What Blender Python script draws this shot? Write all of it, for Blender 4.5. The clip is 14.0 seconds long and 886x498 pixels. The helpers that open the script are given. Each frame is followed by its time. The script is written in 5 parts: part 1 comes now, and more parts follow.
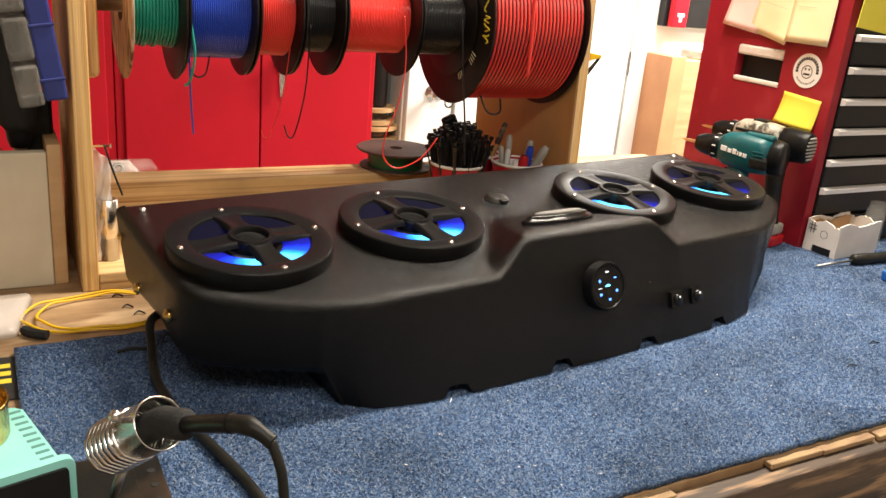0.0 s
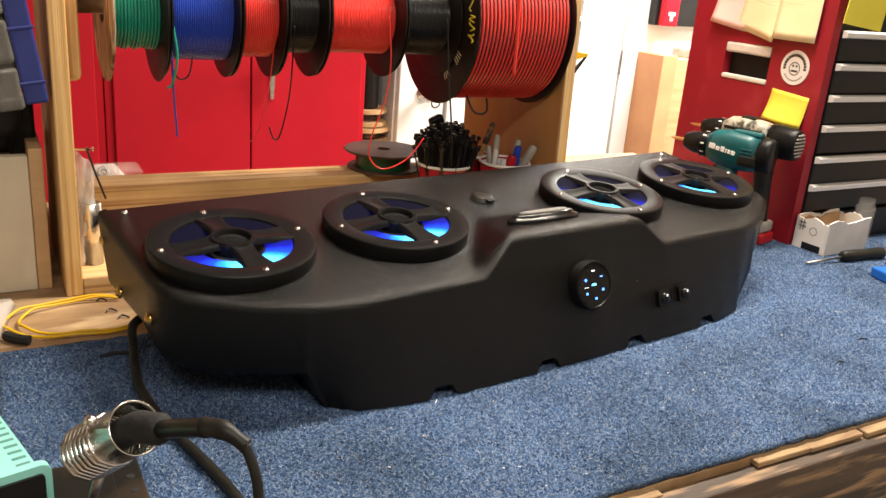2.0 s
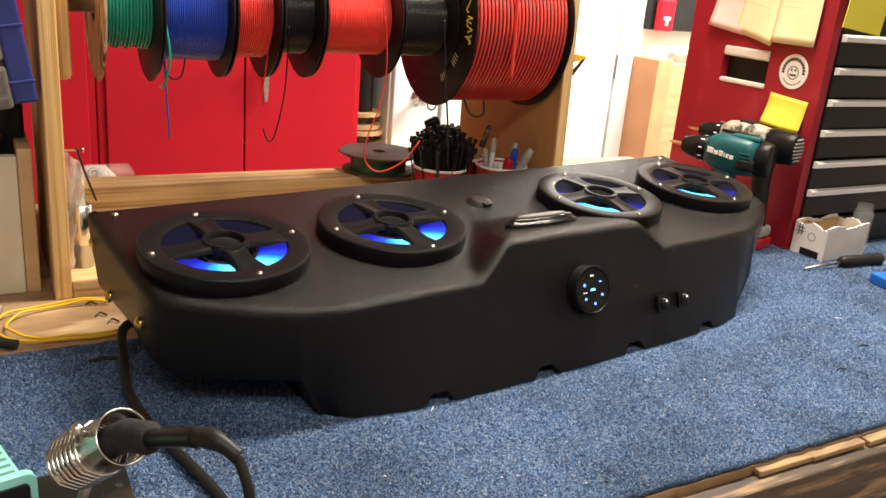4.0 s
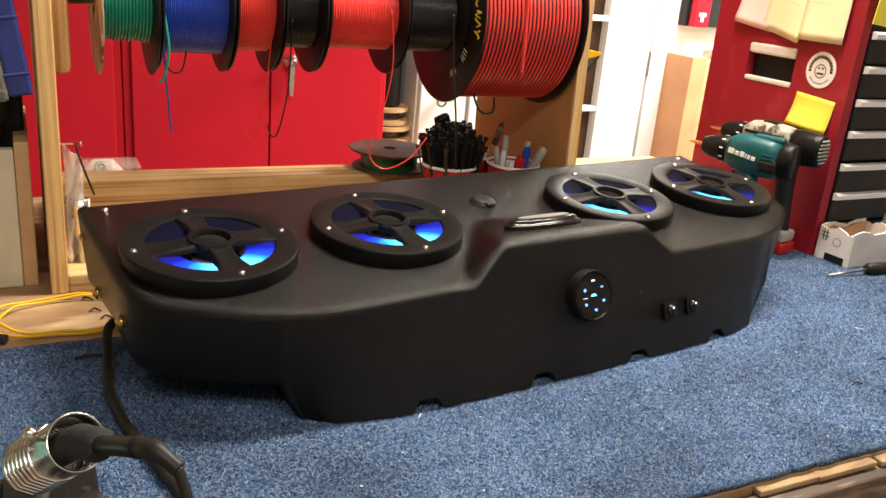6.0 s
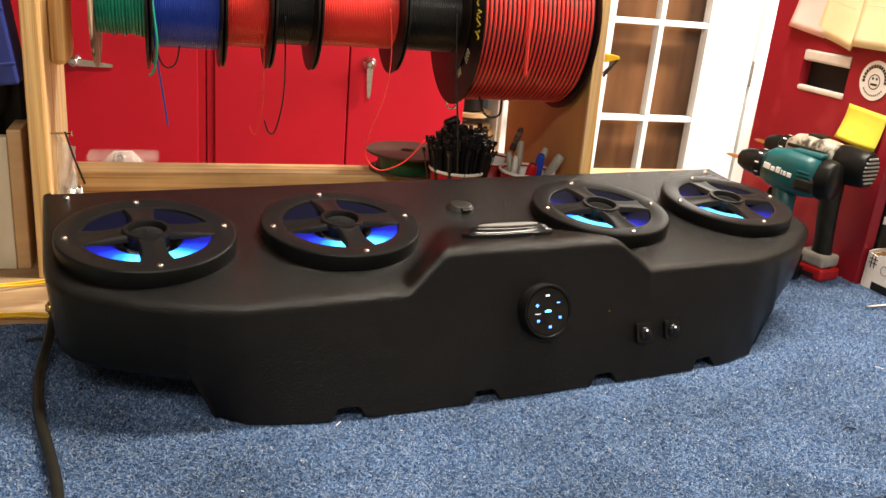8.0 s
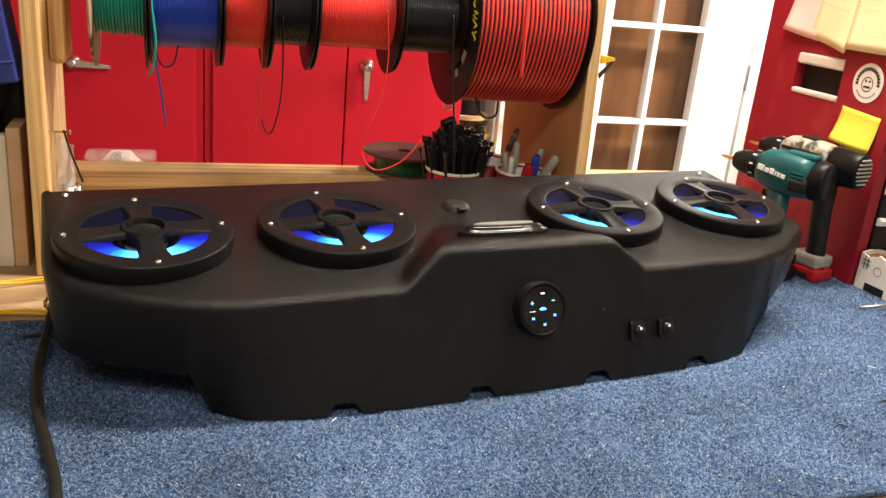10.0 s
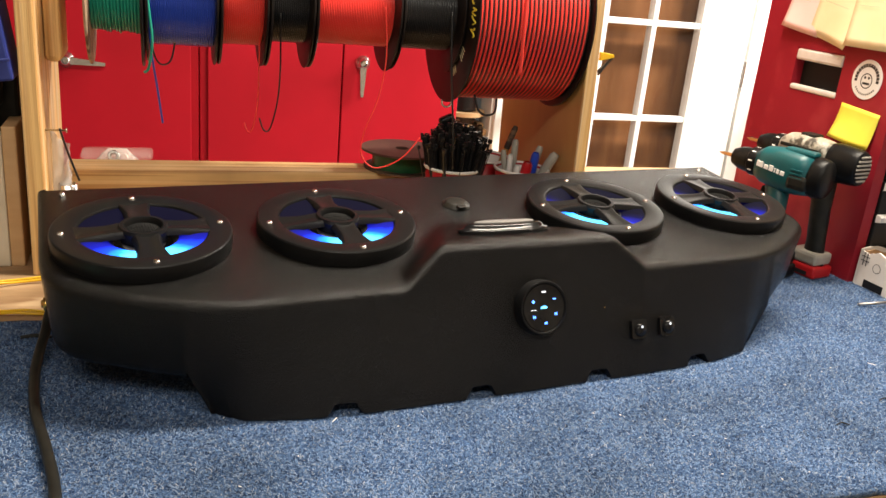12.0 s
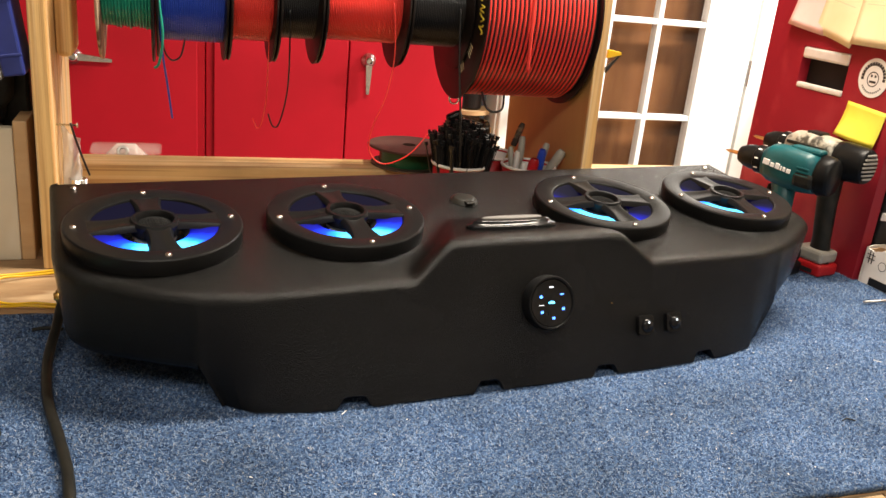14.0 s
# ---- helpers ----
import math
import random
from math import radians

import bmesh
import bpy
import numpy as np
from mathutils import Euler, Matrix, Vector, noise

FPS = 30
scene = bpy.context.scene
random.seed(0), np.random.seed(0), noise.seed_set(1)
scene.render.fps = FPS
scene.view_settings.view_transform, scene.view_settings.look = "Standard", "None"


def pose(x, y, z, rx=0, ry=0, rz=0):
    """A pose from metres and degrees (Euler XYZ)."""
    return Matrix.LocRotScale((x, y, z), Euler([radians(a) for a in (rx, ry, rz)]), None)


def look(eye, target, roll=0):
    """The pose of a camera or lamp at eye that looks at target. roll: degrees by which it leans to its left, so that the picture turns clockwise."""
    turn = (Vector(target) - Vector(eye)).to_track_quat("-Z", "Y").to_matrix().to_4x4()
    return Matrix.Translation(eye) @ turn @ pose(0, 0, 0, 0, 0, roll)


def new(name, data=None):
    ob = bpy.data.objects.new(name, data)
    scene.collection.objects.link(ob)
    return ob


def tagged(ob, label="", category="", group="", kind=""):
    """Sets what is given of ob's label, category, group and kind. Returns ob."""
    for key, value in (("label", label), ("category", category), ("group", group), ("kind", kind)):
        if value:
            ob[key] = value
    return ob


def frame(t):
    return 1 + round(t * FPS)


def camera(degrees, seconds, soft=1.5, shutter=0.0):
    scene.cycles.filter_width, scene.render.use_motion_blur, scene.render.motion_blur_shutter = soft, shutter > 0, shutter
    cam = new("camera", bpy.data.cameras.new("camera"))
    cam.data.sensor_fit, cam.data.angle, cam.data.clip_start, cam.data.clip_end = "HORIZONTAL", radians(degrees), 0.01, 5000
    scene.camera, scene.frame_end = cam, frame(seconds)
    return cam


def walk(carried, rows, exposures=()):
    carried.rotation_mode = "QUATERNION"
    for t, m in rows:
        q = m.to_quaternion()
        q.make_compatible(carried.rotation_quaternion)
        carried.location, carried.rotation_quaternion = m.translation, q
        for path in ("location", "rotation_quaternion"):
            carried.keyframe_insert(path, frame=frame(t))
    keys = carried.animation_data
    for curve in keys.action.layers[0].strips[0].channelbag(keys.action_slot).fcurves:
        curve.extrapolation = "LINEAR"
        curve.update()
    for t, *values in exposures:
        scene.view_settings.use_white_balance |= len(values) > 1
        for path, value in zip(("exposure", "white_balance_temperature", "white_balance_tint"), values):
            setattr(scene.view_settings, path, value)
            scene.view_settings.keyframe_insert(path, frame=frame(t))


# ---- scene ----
cam = camera(55.7, 14.0)
PATH = [
    (0, (0.048, 0.016, 1.374), (0.983, 1.662, 0.729), 5.2),
    (0.5, (0.048, 0.016, 1.376), (0.985, 1.665, 0.741), 4.9),
    (1, (0.054, 0.022, 1.374), (0.991, 1.671, 0.739), 4.6),
    (1.5, (0.06, 0.018, 1.373), (0.999, 1.663, 0.733), 4.6),
    (2, (0.063, 0.014, 1.372), (1.006, 1.657, 0.731), 4.7),
    (2.5, (0.066, 0.014, 1.374), (1.013, 1.658, 0.742), 4.9),
    (3, (0.067, 0.019, 1.371), (1.021, 1.66, 0.741), 4.9),
    (5.5, (0.071, 0.036, 1.365), (1.025, 1.675, 0.728), 5.4),
    (6, (0.125, 0.035, 1.367), (1.004, 1.71, 0.719), 5.2),
    (6.5, (0.211, 0.031, 1.374), (0.974, 1.757, 0.713), 5.3),
    (7, (0.28, 0.012, 1.371), (0.967, 1.768, 0.703), 5.5),
    (7.5, (0.311, -0.001, 1.37), (0.951, 1.773, 0.705), 5.6),
    (8, (0.322, -0.004, 1.37), (0.929, 1.785, 0.712), 5.3),
    (10.5, (0.32, -0.014, 1.366), (0.936, 1.775, 0.719), 5.6),
    (11, (0.318, -0.011, 1.367), (0.937, 1.778, 0.721), 5.6),
    (11.5, (0.314, -0.008, 1.366), (0.934, 1.779, 0.717), 5.7),
    (12, (0.317, -0.006, 1.366), (0.942, 1.778, 0.711), 5.5),
    (12.5, (0.323, 0.001, 1.366), (0.955, 1.781, 0.709), 5.5),
    (13, (0.319, 0.003, 1.367), (0.946, 1.785, 0.711), 5.7),
    (13.5, (0.313, -0.004, 1.367), (0.935, 1.78, 0.711), 5.7),
    (14, (0.309, -0.011, 1.364), (0.927, 1.773, 0.705), 5.7),
]
walk(cam, [(t, look(eye, target, roll)) for t, eye, target, roll in PATH])
scene.view_settings.exposure = 0.0

# ---- light ----
world = bpy.data.worlds.new("world")
scene.world = world
world.use_nodes = True
world.node_tree.nodes["Background"].inputs[0].default_value = (1.0, 0.93, 0.85, 1)
world.node_tree.nodes["Background"].inputs[1].default_value = 0.05


def area_lamp(name, m, sx, sy, watts, colour):
    d = bpy.data.lights.new(name, "AREA")
    d.shape, d.size, d.size_y, d.energy, d.color = "RECTANGLE", sx, sy, watts, colour
    ob = new(name, d)
    ob.matrix_world = m
    return ob


area_lamp("tube_light", pose(0.25, -0.5, 2.42), 1.8, 0.2, 32, (1.0, 0.92, 0.80))
area_lamp("tube_light", pose(1.30, 1.02, 2.42), 1.2, 0.12, 80, (1.0, 0.885, 0.73))
area_lamp("tube_light", pose(3.2, 2.35, 2.42), 1.2, 0.2, 190, (1.0, 0.95, 0.88))


# ---- materials ----
def mat(name, colour, rough=0.5, metal=0.0, second=None, scale=20.0, stretch=(1, 1, 1), bump=0.0, bump_scale=200.0,
        contrast=(0.35, 0.65), third=None, fine=150.0, spec=0.5, detail=6.0, rough2=None, space="Object", stain=0.0, stain_scale=6.0):
    m = bpy.data.materials.new(name)
    m.use_nodes = True
    n, l = m.node_tree.nodes, m.node_tree.links
    b = n["Principled BSDF"]
    b.inputs["Base Color"].default_value = (*colour, 1)
    b.inputs["Roughness"].default_value = rough
    b.inputs["Metallic"].default_value = metal
    b.inputs["Specular IOR Level"].default_value = spec
    tc, mp = n.new("ShaderNodeTexCoord"), n.new("ShaderNodeMapping")
    mp.inputs["Scale"].default_value = stretch
    l.new(tc.outputs[space], mp.inputs[0])
    if second:
        t = n.new("ShaderNodeTexNoise")
        t.inputs["Scale"].default_value, t.inputs["Detail"].default_value = scale, detail
        l.new(mp.outputs[0], t.inputs["Vector"])
        r = n.new("ShaderNodeValToRGB")
        r.color_ramp.elements[0].position, r.color_ramp.elements[1].position = contrast
        r.color_ramp.elements[0].color, r.color_ramp.elements[1].color = (*colour, 1), (*second, 1)
        l.new(t.outputs[0], r.inputs[0])
        out = r.outputs[0]
        if third:
            t2 = n.new("ShaderNodeTexNoise")
            t2.inputs["Scale"].default_value, t2.inputs["Detail"].default_value = fine, 3
            l.new(mp.outputs[0], t2.inputs["Vector"])
            r2 = n.new("ShaderNodeValToRGB")
            r2.color_ramp.elements[0].position, r2.color_ramp.elements[1].position = 0.52, 0.68
            r2.color_ramp.elements[0].color, r2.color_ramp.elements[1].color = (0, 0, 0, 1), (1, 1, 1, 1)
            l.new(t2.outputs[0], r2.inputs[0])
            mx = n.new("ShaderNodeMix")
            mx.data_type = "RGBA"
            l.new(r2.outputs[0], mx.inputs[0])
            l.new(out, mx.inputs[6])
            mx.inputs[7].default_value = (*third, 1)
            out = mx.outputs[2]
        if stain:
            t4, r4, m4 = n.new("ShaderNodeTexNoise"), n.new("ShaderNodeValToRGB"), n.new("ShaderNodeMix")
            t4.inputs["Scale"].default_value, t4.inputs["Detail"].default_value = stain_scale, 5
            r4.color_ramp.elements[0].position, r4.color_ramp.elements[1].position = 0.36, 0.60
            r4.color_ramp.elements[0].color, r4.color_ramp.elements[1].color = (1 - stain, 1 - stain, 1 - stain, 1), (1, 1, 1, 1)
            m4.data_type, m4.blend_type = "RGBA", "MULTIPLY"
            m4.inputs[0].default_value = 1.0
            l.new(tc.outputs[space], t4.inputs["Vector"])
            l.new(t4.outputs[0], r4.inputs[0])
            l.new(out, m4.inputs[6])
            l.new(r4.outputs[0], m4.inputs[7])
            out = m4.outputs[2]
        l.new(out, b.inputs["Base Color"])
        if rough2 is not None:
            mr = n.new("ShaderNodeMapRange")
            mr.inputs[3].default_value, mr.inputs[4].default_value = rough, rough2
            l.new(t.outputs[0], mr.inputs[0])
            l.new(mr.outputs[0], b.inputs["Roughness"])
    if bump:
        t3 = n.new("ShaderNodeTexNoise")
        t3.inputs["Scale"].default_value, t3.inputs["Detail"].default_value = bump_scale, 4
        l.new(mp.outputs[0], t3.inputs["Vector"])
        bp = n.new("ShaderNodeBump")
        bp.inputs["Strength"].default_value, bp.inputs["Distance"].default_value = bump, 0.002
        l.new(t3.outputs[0], bp.inputs["Height"])
        l.new(bp.outputs[0], b.inputs["Normal"])
    return m


def glow(name, colour, strength):
    m = bpy.data.materials.new(name)
    m.use_nodes = True
    b = m.node_tree.nodes["Principled BSDF"]
    b.inputs["Base Color"].default_value = (*colour, 1)
    b.inputs["Emission Color"].default_value = (*colour, 1)
    b.inputs["Emission Strength"].default_value = strength
    return m


def clear(name, colour, alpha=0.35, rough=0.15):
    m = mat(name, colour, rough)
    m.node_tree.nodes["Principled BSDF"].inputs["Alpha"].default_value = alpha
    return m


LINER = mat("black_bedliner", (0.0040, 0.0040, 0.0040), 0.17, second=(0.0060, 0.0057, 0.0055), scale=9, bump=0.60, bump_scale=820, rough2=0.25, spec=0.20)
PLASTIC = mat("black_plastic", (0.007, 0.007, 0.0075), 0.32, second=(0.009, 0.009, 0.009), scale=30, bump=0.10, bump_scale=1200, spec=0.13)
GLOSS = mat("gloss_black", (0.006, 0.006, 0.007), 0.16, second=(0.009, 0.009, 0.009), scale=40, spec=0.22)
RUBBER = mat("black_rubber", (0.010, 0.010, 0.009), 0.45, second=(0.018, 0.017, 0.014), scale=60, spec=0.2)
STEEL = mat("bright_steel", (0.75, 0.74, 0.72), 0.22, 1.0, second=(0.6, 0.58, 0.55), scale=80)
DULLSTEEL = mat("dull_steel", (0.45, 0.44, 0.42), 0.38, 1.0, second=(0.3, 0.28, 0.26), scale=60)
BRASS = mat("brass", (0.75, 0.5, 0.16), 0.25, 1.0, second=(0.5, 0.32, 0.1), scale=120)
DUSTCAP = mat("pale_dust_cap", (0.36, 0.36, 0.37), 0.45, second=(0.30, 0.30, 0.31), scale=60)
CONE = mat("grey_cone", (0.05, 0.05, 0.055), 0.4, second=(0.08, 0.08, 0.085), scale=40)


def led(name, towards):
    """Light ring whose glow is painted into the emission, brightest towards the viewer's side given by the angle."""
    m = glow(name, (0.05, 0.2, 1.0), 3.2)
    n, l = m.node_tree.nodes, m.node_tree.links
    b = n["Principled BSDF"]
    b.inputs["Base Color"].default_value = (0.003, 0.003, 0.004, 1)
    b.inputs["Specular IOR Level"].default_value, b.inputs["Roughness"].default_value = 0.03, 0.8
    tc, nr, dt, r = n.new("ShaderNodeTexCoord"), n.new("ShaderNodeVectorMath"), n.new("ShaderNodeVectorMath"), n.new("ShaderNodeValToRGB")
    nr.operation, dt.operation = "NORMALIZE", "DOT_PRODUCT"
    dt.inputs[1].default_value = (math.cos(math.radians(towards)), math.sin(math.radians(towards)), 0)
    t, ad = n.new("ShaderNodeTexNoise"), n.new("ShaderNodeMath")
    t.inputs["Scale"].default_value, t.inputs["Detail"].default_value = 45, 2
    ad.operation = "MULTIPLY_ADD"
    ad.inputs[1].default_value = 0.22
    l.new(tc.outputs["Object"], nr.inputs[0])
    l.new(tc.outputs["Object"], t.inputs["Vector"])
    l.new(nr.outputs[0], dt.inputs[0])
    l.new(t.outputs[0], ad.inputs[0])
    l.new(dt.outputs["Value"], ad.inputs[2])
    e = r.color_ramp.elements
    e[0].position, e[0].color = 0.0, (0.0004, 0.0004, 0.006, 1)
    e[1].position, e[1].color = 1.0, (0.10, 0.62, 1.0, 1)
    for q, c in ((0.25, (0.001, 0.001, 0.025, 1)), (0.60, (0.004, 0.006, 0.22, 1)), (0.82, (0.008, 0.05, 0.85, 1)), (0.92, (0.02, 0.25, 1.0, 1))):
        k = e.new(q)
        k.color = c
    l.new(ad.outputs[0], r.inputs[0])
    l.new(r.outputs[0], b.inputs["Emission Color"])
    return m


LED_FRONT, LED_SIDE = led("led_glow", 270), led("led_glow", 232)
TWEETER = mat("dark_wire_mesh", (0.012, 0.012, 0.012), 0.5, 0.0, second=(0.018, 0.018, 0.018), scale=80, spec=0.1)
BLUELED = glow("blue_led", (0.08, 0.25, 1.0), 5.0)
CYANLED = glow("cyan_led", (0.1, 0.55, 1.0), 5.0)
WHITELED = glow("white_led", (0.85, 0.9, 1.0), 1.2)
CARPET = mat("blue_carpet", (0.020, 0.044, 0.108), 0.95, second=(0.110, 0.185, 0.34), scale=420, contrast=(0.36, 0.64),
             third=(0.20, 0.25, 0.33), fine=330, bump=1.0, bump_scale=330, spec=0.1, detail=4, stain=0.35, stain_scale=5.5)


def pile_material():
    """Loose carpet fibres, each of its own shade, with worn and soiled patches."""
    m = bpy.data.materials.new("carpet_pile")
    m.use_nodes = True
    n, l = m.node_tree.nodes, m.node_tree.links
    b = n["Principled BSDF"]
    b.inputs["Roughness"].default_value, b.inputs["Specular IOR Level"].default_value = 0.85, 0.15
    g, r = n.new("ShaderNodeNewGeometry"), n.new("ShaderNodeValToRGB")
    e = r.color_ramp.elements
    e[0].position, e[0].color = 0.0, (0.009, 0.019, 0.052, 1)
    e[1].position, e[1].color = 1.0, (0.42, 0.45, 0.50, 1)
    for q, c in ((0.30, (0.040, 0.086, 0.205, 1)), (0.62, (0.110, 0.205, 0.400, 1)), (0.88, (0.26, 0.36, 0.54, 1)), (0.97, (0.26, 0.31, 0.40, 1))):
        e.new(q).color = c
    l.new(g.outputs["Random Per Island"], r.inputs[0])
    tc, t, r4, mx = n.new("ShaderNodeTexCoord"), n.new("ShaderNodeTexNoise"), n.new("ShaderNodeValToRGB"), n.new("ShaderNodeMix")
    t.inputs["Scale"].default_value, t.inputs["Detail"].default_value = 5.5, 5
    r4.color_ramp.elements[0].position, r4.color_ramp.elements[1].position = 0.36, 0.60
    r4.color_ramp.elements[0].color, r4.color_ramp.elements[1].color = (0.66, 0.64, 0.62, 1), (1, 1, 1, 1)
    mx.data_type, mx.blend_type = "RGBA", "MULTIPLY"
    mx.inputs[0].default_value = 1.0
    l.new(tc.outputs["Object"], t.inputs["Vector"])
    l.new(t.outputs[0], r4.inputs[0])
    l.new(r.outputs[0], mx.inputs[6])
    l.new(r4.outputs[0], mx.inputs[7])
    l.new(mx.outputs[2], b.inputs["Base Color"])
    return m


PILE = pile_material()
PLY = mat("plywood", (0.55, 0.36, 0.19), 0.6, second=(0.42, 0.25, 0.11), scale=5, stretch=(1, 7, 7), bump=0.15, bump_scale=90, contrast=(0.3, 0.7))
PALEPLY = mat("pale_birch_ply", (0.66, 0.59, 0.46), 0.6, second=(0.56, 0.48, 0.34), scale=4, stretch=(1.5, 5, 0.6), bump=0.1, bump_scale=70, contrast=(0.3, 0.75), third=(0.70, 0.65, 0.55), fine=7, stain=0.12, stain_scale=9)
PLYFACE = mat("worn_plywood", (0.42, 0.27, 0.14), 0.62, second=(0.25, 0.14, 0.065), scale=6, stretch=(1.2, 5, 1.2), bump=0.2, bump_scale=80, third=(0.50, 0.35, 0.20), fine=9, stain=0.35, stain_scale=9)
PINE = mat("pine_board", (0.74, 0.49, 0.22), 0.55, second=(0.40, 0.19, 0.065), scale=11, stretch=(0.22, 16, 20), bump=0.45, bump_scale=45, contrast=(0.46, 0.68), third=(0.80, 0.58, 0.31), fine=4, detail=10, stain=0.28, stain_scale=7)
PINEUP = mat("pine_post", (0.82, 0.54, 0.22), 0.55, second=(0.46, 0.22, 0.065), scale=9, stretch=(16, 12, 0.25), bump=0.3, bump_scale=60, contrast=(0.4, 0.7), third=(0.7, 0.53, 0.32), fine=5)
OAKPANEL = mat("varnished_plywood", (0.50, 0.30, 0.11), 0.42, second=(0.36, 0.19, 0.06), scale=3.5, stretch=(4, 4, 0.9), bump=0.05, contrast=(0.3, 0.75))
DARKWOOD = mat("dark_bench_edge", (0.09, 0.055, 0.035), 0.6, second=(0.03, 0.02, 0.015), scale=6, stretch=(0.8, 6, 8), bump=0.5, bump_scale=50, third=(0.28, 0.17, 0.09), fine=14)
SPLINTER = mat("raw_splintered_ply", (0.36, 0.25, 0.13), 0.8, second=(0.22, 0.13, 0.07), scale=40, stretch=(0.5, 3, 3), bump=0.7, bump_scale=90)
REDDOOR = mat("red_painted_steel", (0.50, 0.008, 0.022), 0.46, second=(0.44, 0.007, 0.018), scale=2.5, bump=0.06, bump_scale=350, spec=0.22, stain=0.12, stain_scale=3)
REDWOOD = mat("dark_red_paint", (0.29, 0.012, 0.024), 0.45, second=(0.24, 0.010, 0.019), scale=5, bump=0.12, bump_scale=60, third=(0.34, 0.026, 0.036), fine=12, spec=0.3)
WHITE = mat("white_paint", (0.82, 0.81, 0.79), 0.4, second=(0.74, 0.73, 0.70), scale=3)
WALL = mat("warm_wall", (0.62, 0.55, 0.46), 0.8, second=(0.54, 0.47, 0.38), scale=2.2, bump=0.1)
BROWN = mat("brown_wood_sheet", (0.2, 0.085, 0.03), 0.8, spec=0.08, second=(0.12, 0.046, 0.016), scale=3, stretch=(6, 6, 1.2), contrast=(0.3, 0.7))
CONCRETE = mat("concrete", (0.3, 0.29, 0.27), 0.8, second=(0.22, 0.21, 0.2), scale=3, bump=0.2)
# unseen ceiling: assumed wood tone, kept dark to dim reflections on the enclosure
CEIL = mat("dark_unseen_ceiling", (0.34, 0.26, 0.18), 0.8, second=(0.26, 0.19, 0.12), scale=2)
FLANGE = mat("black_flange", (0.008, 0.0065, 0.006), 0.38, second=(0.013, 0.008, 0.007), scale=14, spec=0.25)
OLDFLANGE = mat("worn_brown_flange", (0.42, 0.28, 0.19), 0.6, second=(0.10, 0.045, 0.03), scale=22, stretch=(2, 2, 0.6), bump=0.4, contrast=(0.44, 0.58), third=(0.55, 0.42, 0.30), fine=30)
WGREEN = mat("green_wire", (0.015, 0.27, 0.19), 0.28)
WDGREEN = mat("dark_green_wire", (0.01, 0.08, 0.03), 0.3)
WBLUE = mat("blue_wire", (0.02, 0.06, 0.46), 0.28)
WRED = mat("red_wire", (0.80, 0.05, 0.04), 0.28)
WBLACK = mat("black_wire", (0.012, 0.012, 0.013), 0.28)
YELLOW = mat("yellow_wire", (0.75, 0.45, 0.01), 0.4)
YPRINT = mat("yellow_print", (0.75, 0.6, 0.05), 0.5)
CUPRED = mat("red_cup", (0.45, 0.008, 0.015), 0.3, second=(0.38, 0.008, 0.012), scale=30)
CUPWHITE = mat("cup_white", (0.82, 0.8, 0.78), 0.35)
TEAL = mat("teal_plastic", (0.0, 0.080, 0.092), 0.42, second=(0.0, 0.066, 0.078), scale=40, bump=0.05)
GREYPLASTIC = mat("grey_plastic", (0.42, 0.40, 0.35), 0.45, second=(0.3, 0.28, 0.24), scale=25)
MINT = mat("mint_plastic", (0.30, 0.72, 0.66), 0.4, second=(0.26, 0.66, 0.60), scale=12)
CARD = mat("white_cardboard", (0.74, 0.70, 0.66), 0.75, second=(0.62, 0.57, 0.52), scale=14, bump=0.1)
KRAFT = mat("kraft_cardboard", (0.46, 0.31, 0.18), 0.8, second=(0.36, 0.23, 0.12), scale=20)
PINKNOTE = mat("pink_note", (0.85, 0.55, 0.52), 0.7, second=(0.8, 0.5, 0.47), scale=20)
CREAMNOTE = mat("cream_note", (0.88, 0.75, 0.48), 0.7, second=(0.84, 0.70, 0.42), scale=20)
YNOTE = mat("yellow_note", (0.85, 0.74, 0.08), 0.7, second=(0.8, 0.68, 0.06), scale=20)
BLUENOTE = mat("blue_note", (0.2, 0.45, 0.75), 0.7)
INK = mat("pencil_ink", (0.5, 0.42, 0.26), 0.7)
BLACKINK = mat("black_ink", (0.015, 0.015, 0.015), 0.6)
RUSTBLACK = mat("black_iron_sheet", (0.012, 0.012, 0.011), 0.42, spec=0.2, second=(0.07, 0.045, 0.03), scale=10, contrast=(0.5, 0.72), bump=0.1)
FOAM = mat("black_foam", (0.012, 0.012, 0.012), 0.9, bump=0.4, bump_scale=300)
CLEAR = clear("clear_plastic", (0.75, 0.72, 0.66), 0.15)
BAG = clear("plastic_bag", (0.85, 0.8, 0.76), 0.4, 0.25)
NAVY = mat("navy_plastic", (0.02, 0.035, 0.22), 0.4, second=(0.015, 0.028, 0.17), scale=20)
ORANGE = mat("orange_plastic", (0.75, 0.12, 0.02), 0.4)
GLASS = clear("window_glass", (0.1, 0.09, 0.08), 0.05, 0.02)
DRAWER = mat("black_drawer", (0.010, 0.010, 0.011), 0.42, second=(0.016, 0.015, 0.015), scale=8, spec=0.2)
ALU = mat("aluminium_pull", (0.80, 0.78, 0.74), 0.42, 0.25, second=(0.70, 0.68, 0.65), scale=6, stretch=(1, 8, 8))


# ---- builders ----
def part(name, bm, material, parent=None, label="", smooth=False):
    me = bpy.data.meshes.new(name)
    bmesh.ops.recalc_face_normals(bm, faces=bm.faces)
    bm.to_mesh(me)
    bm.free()
    if smooth:
        me.shade_smooth() if smooth is True else None
        for p in me.polygons:
            p.use_smooth = True
    for k in (material if isinstance(material, (list, tuple)) else [material]):
        me.materials.append(k)
    ob = new(name, me)
    if parent:
        ob.parent = parent
    if label:
        tagged(ob, label)
    return ob


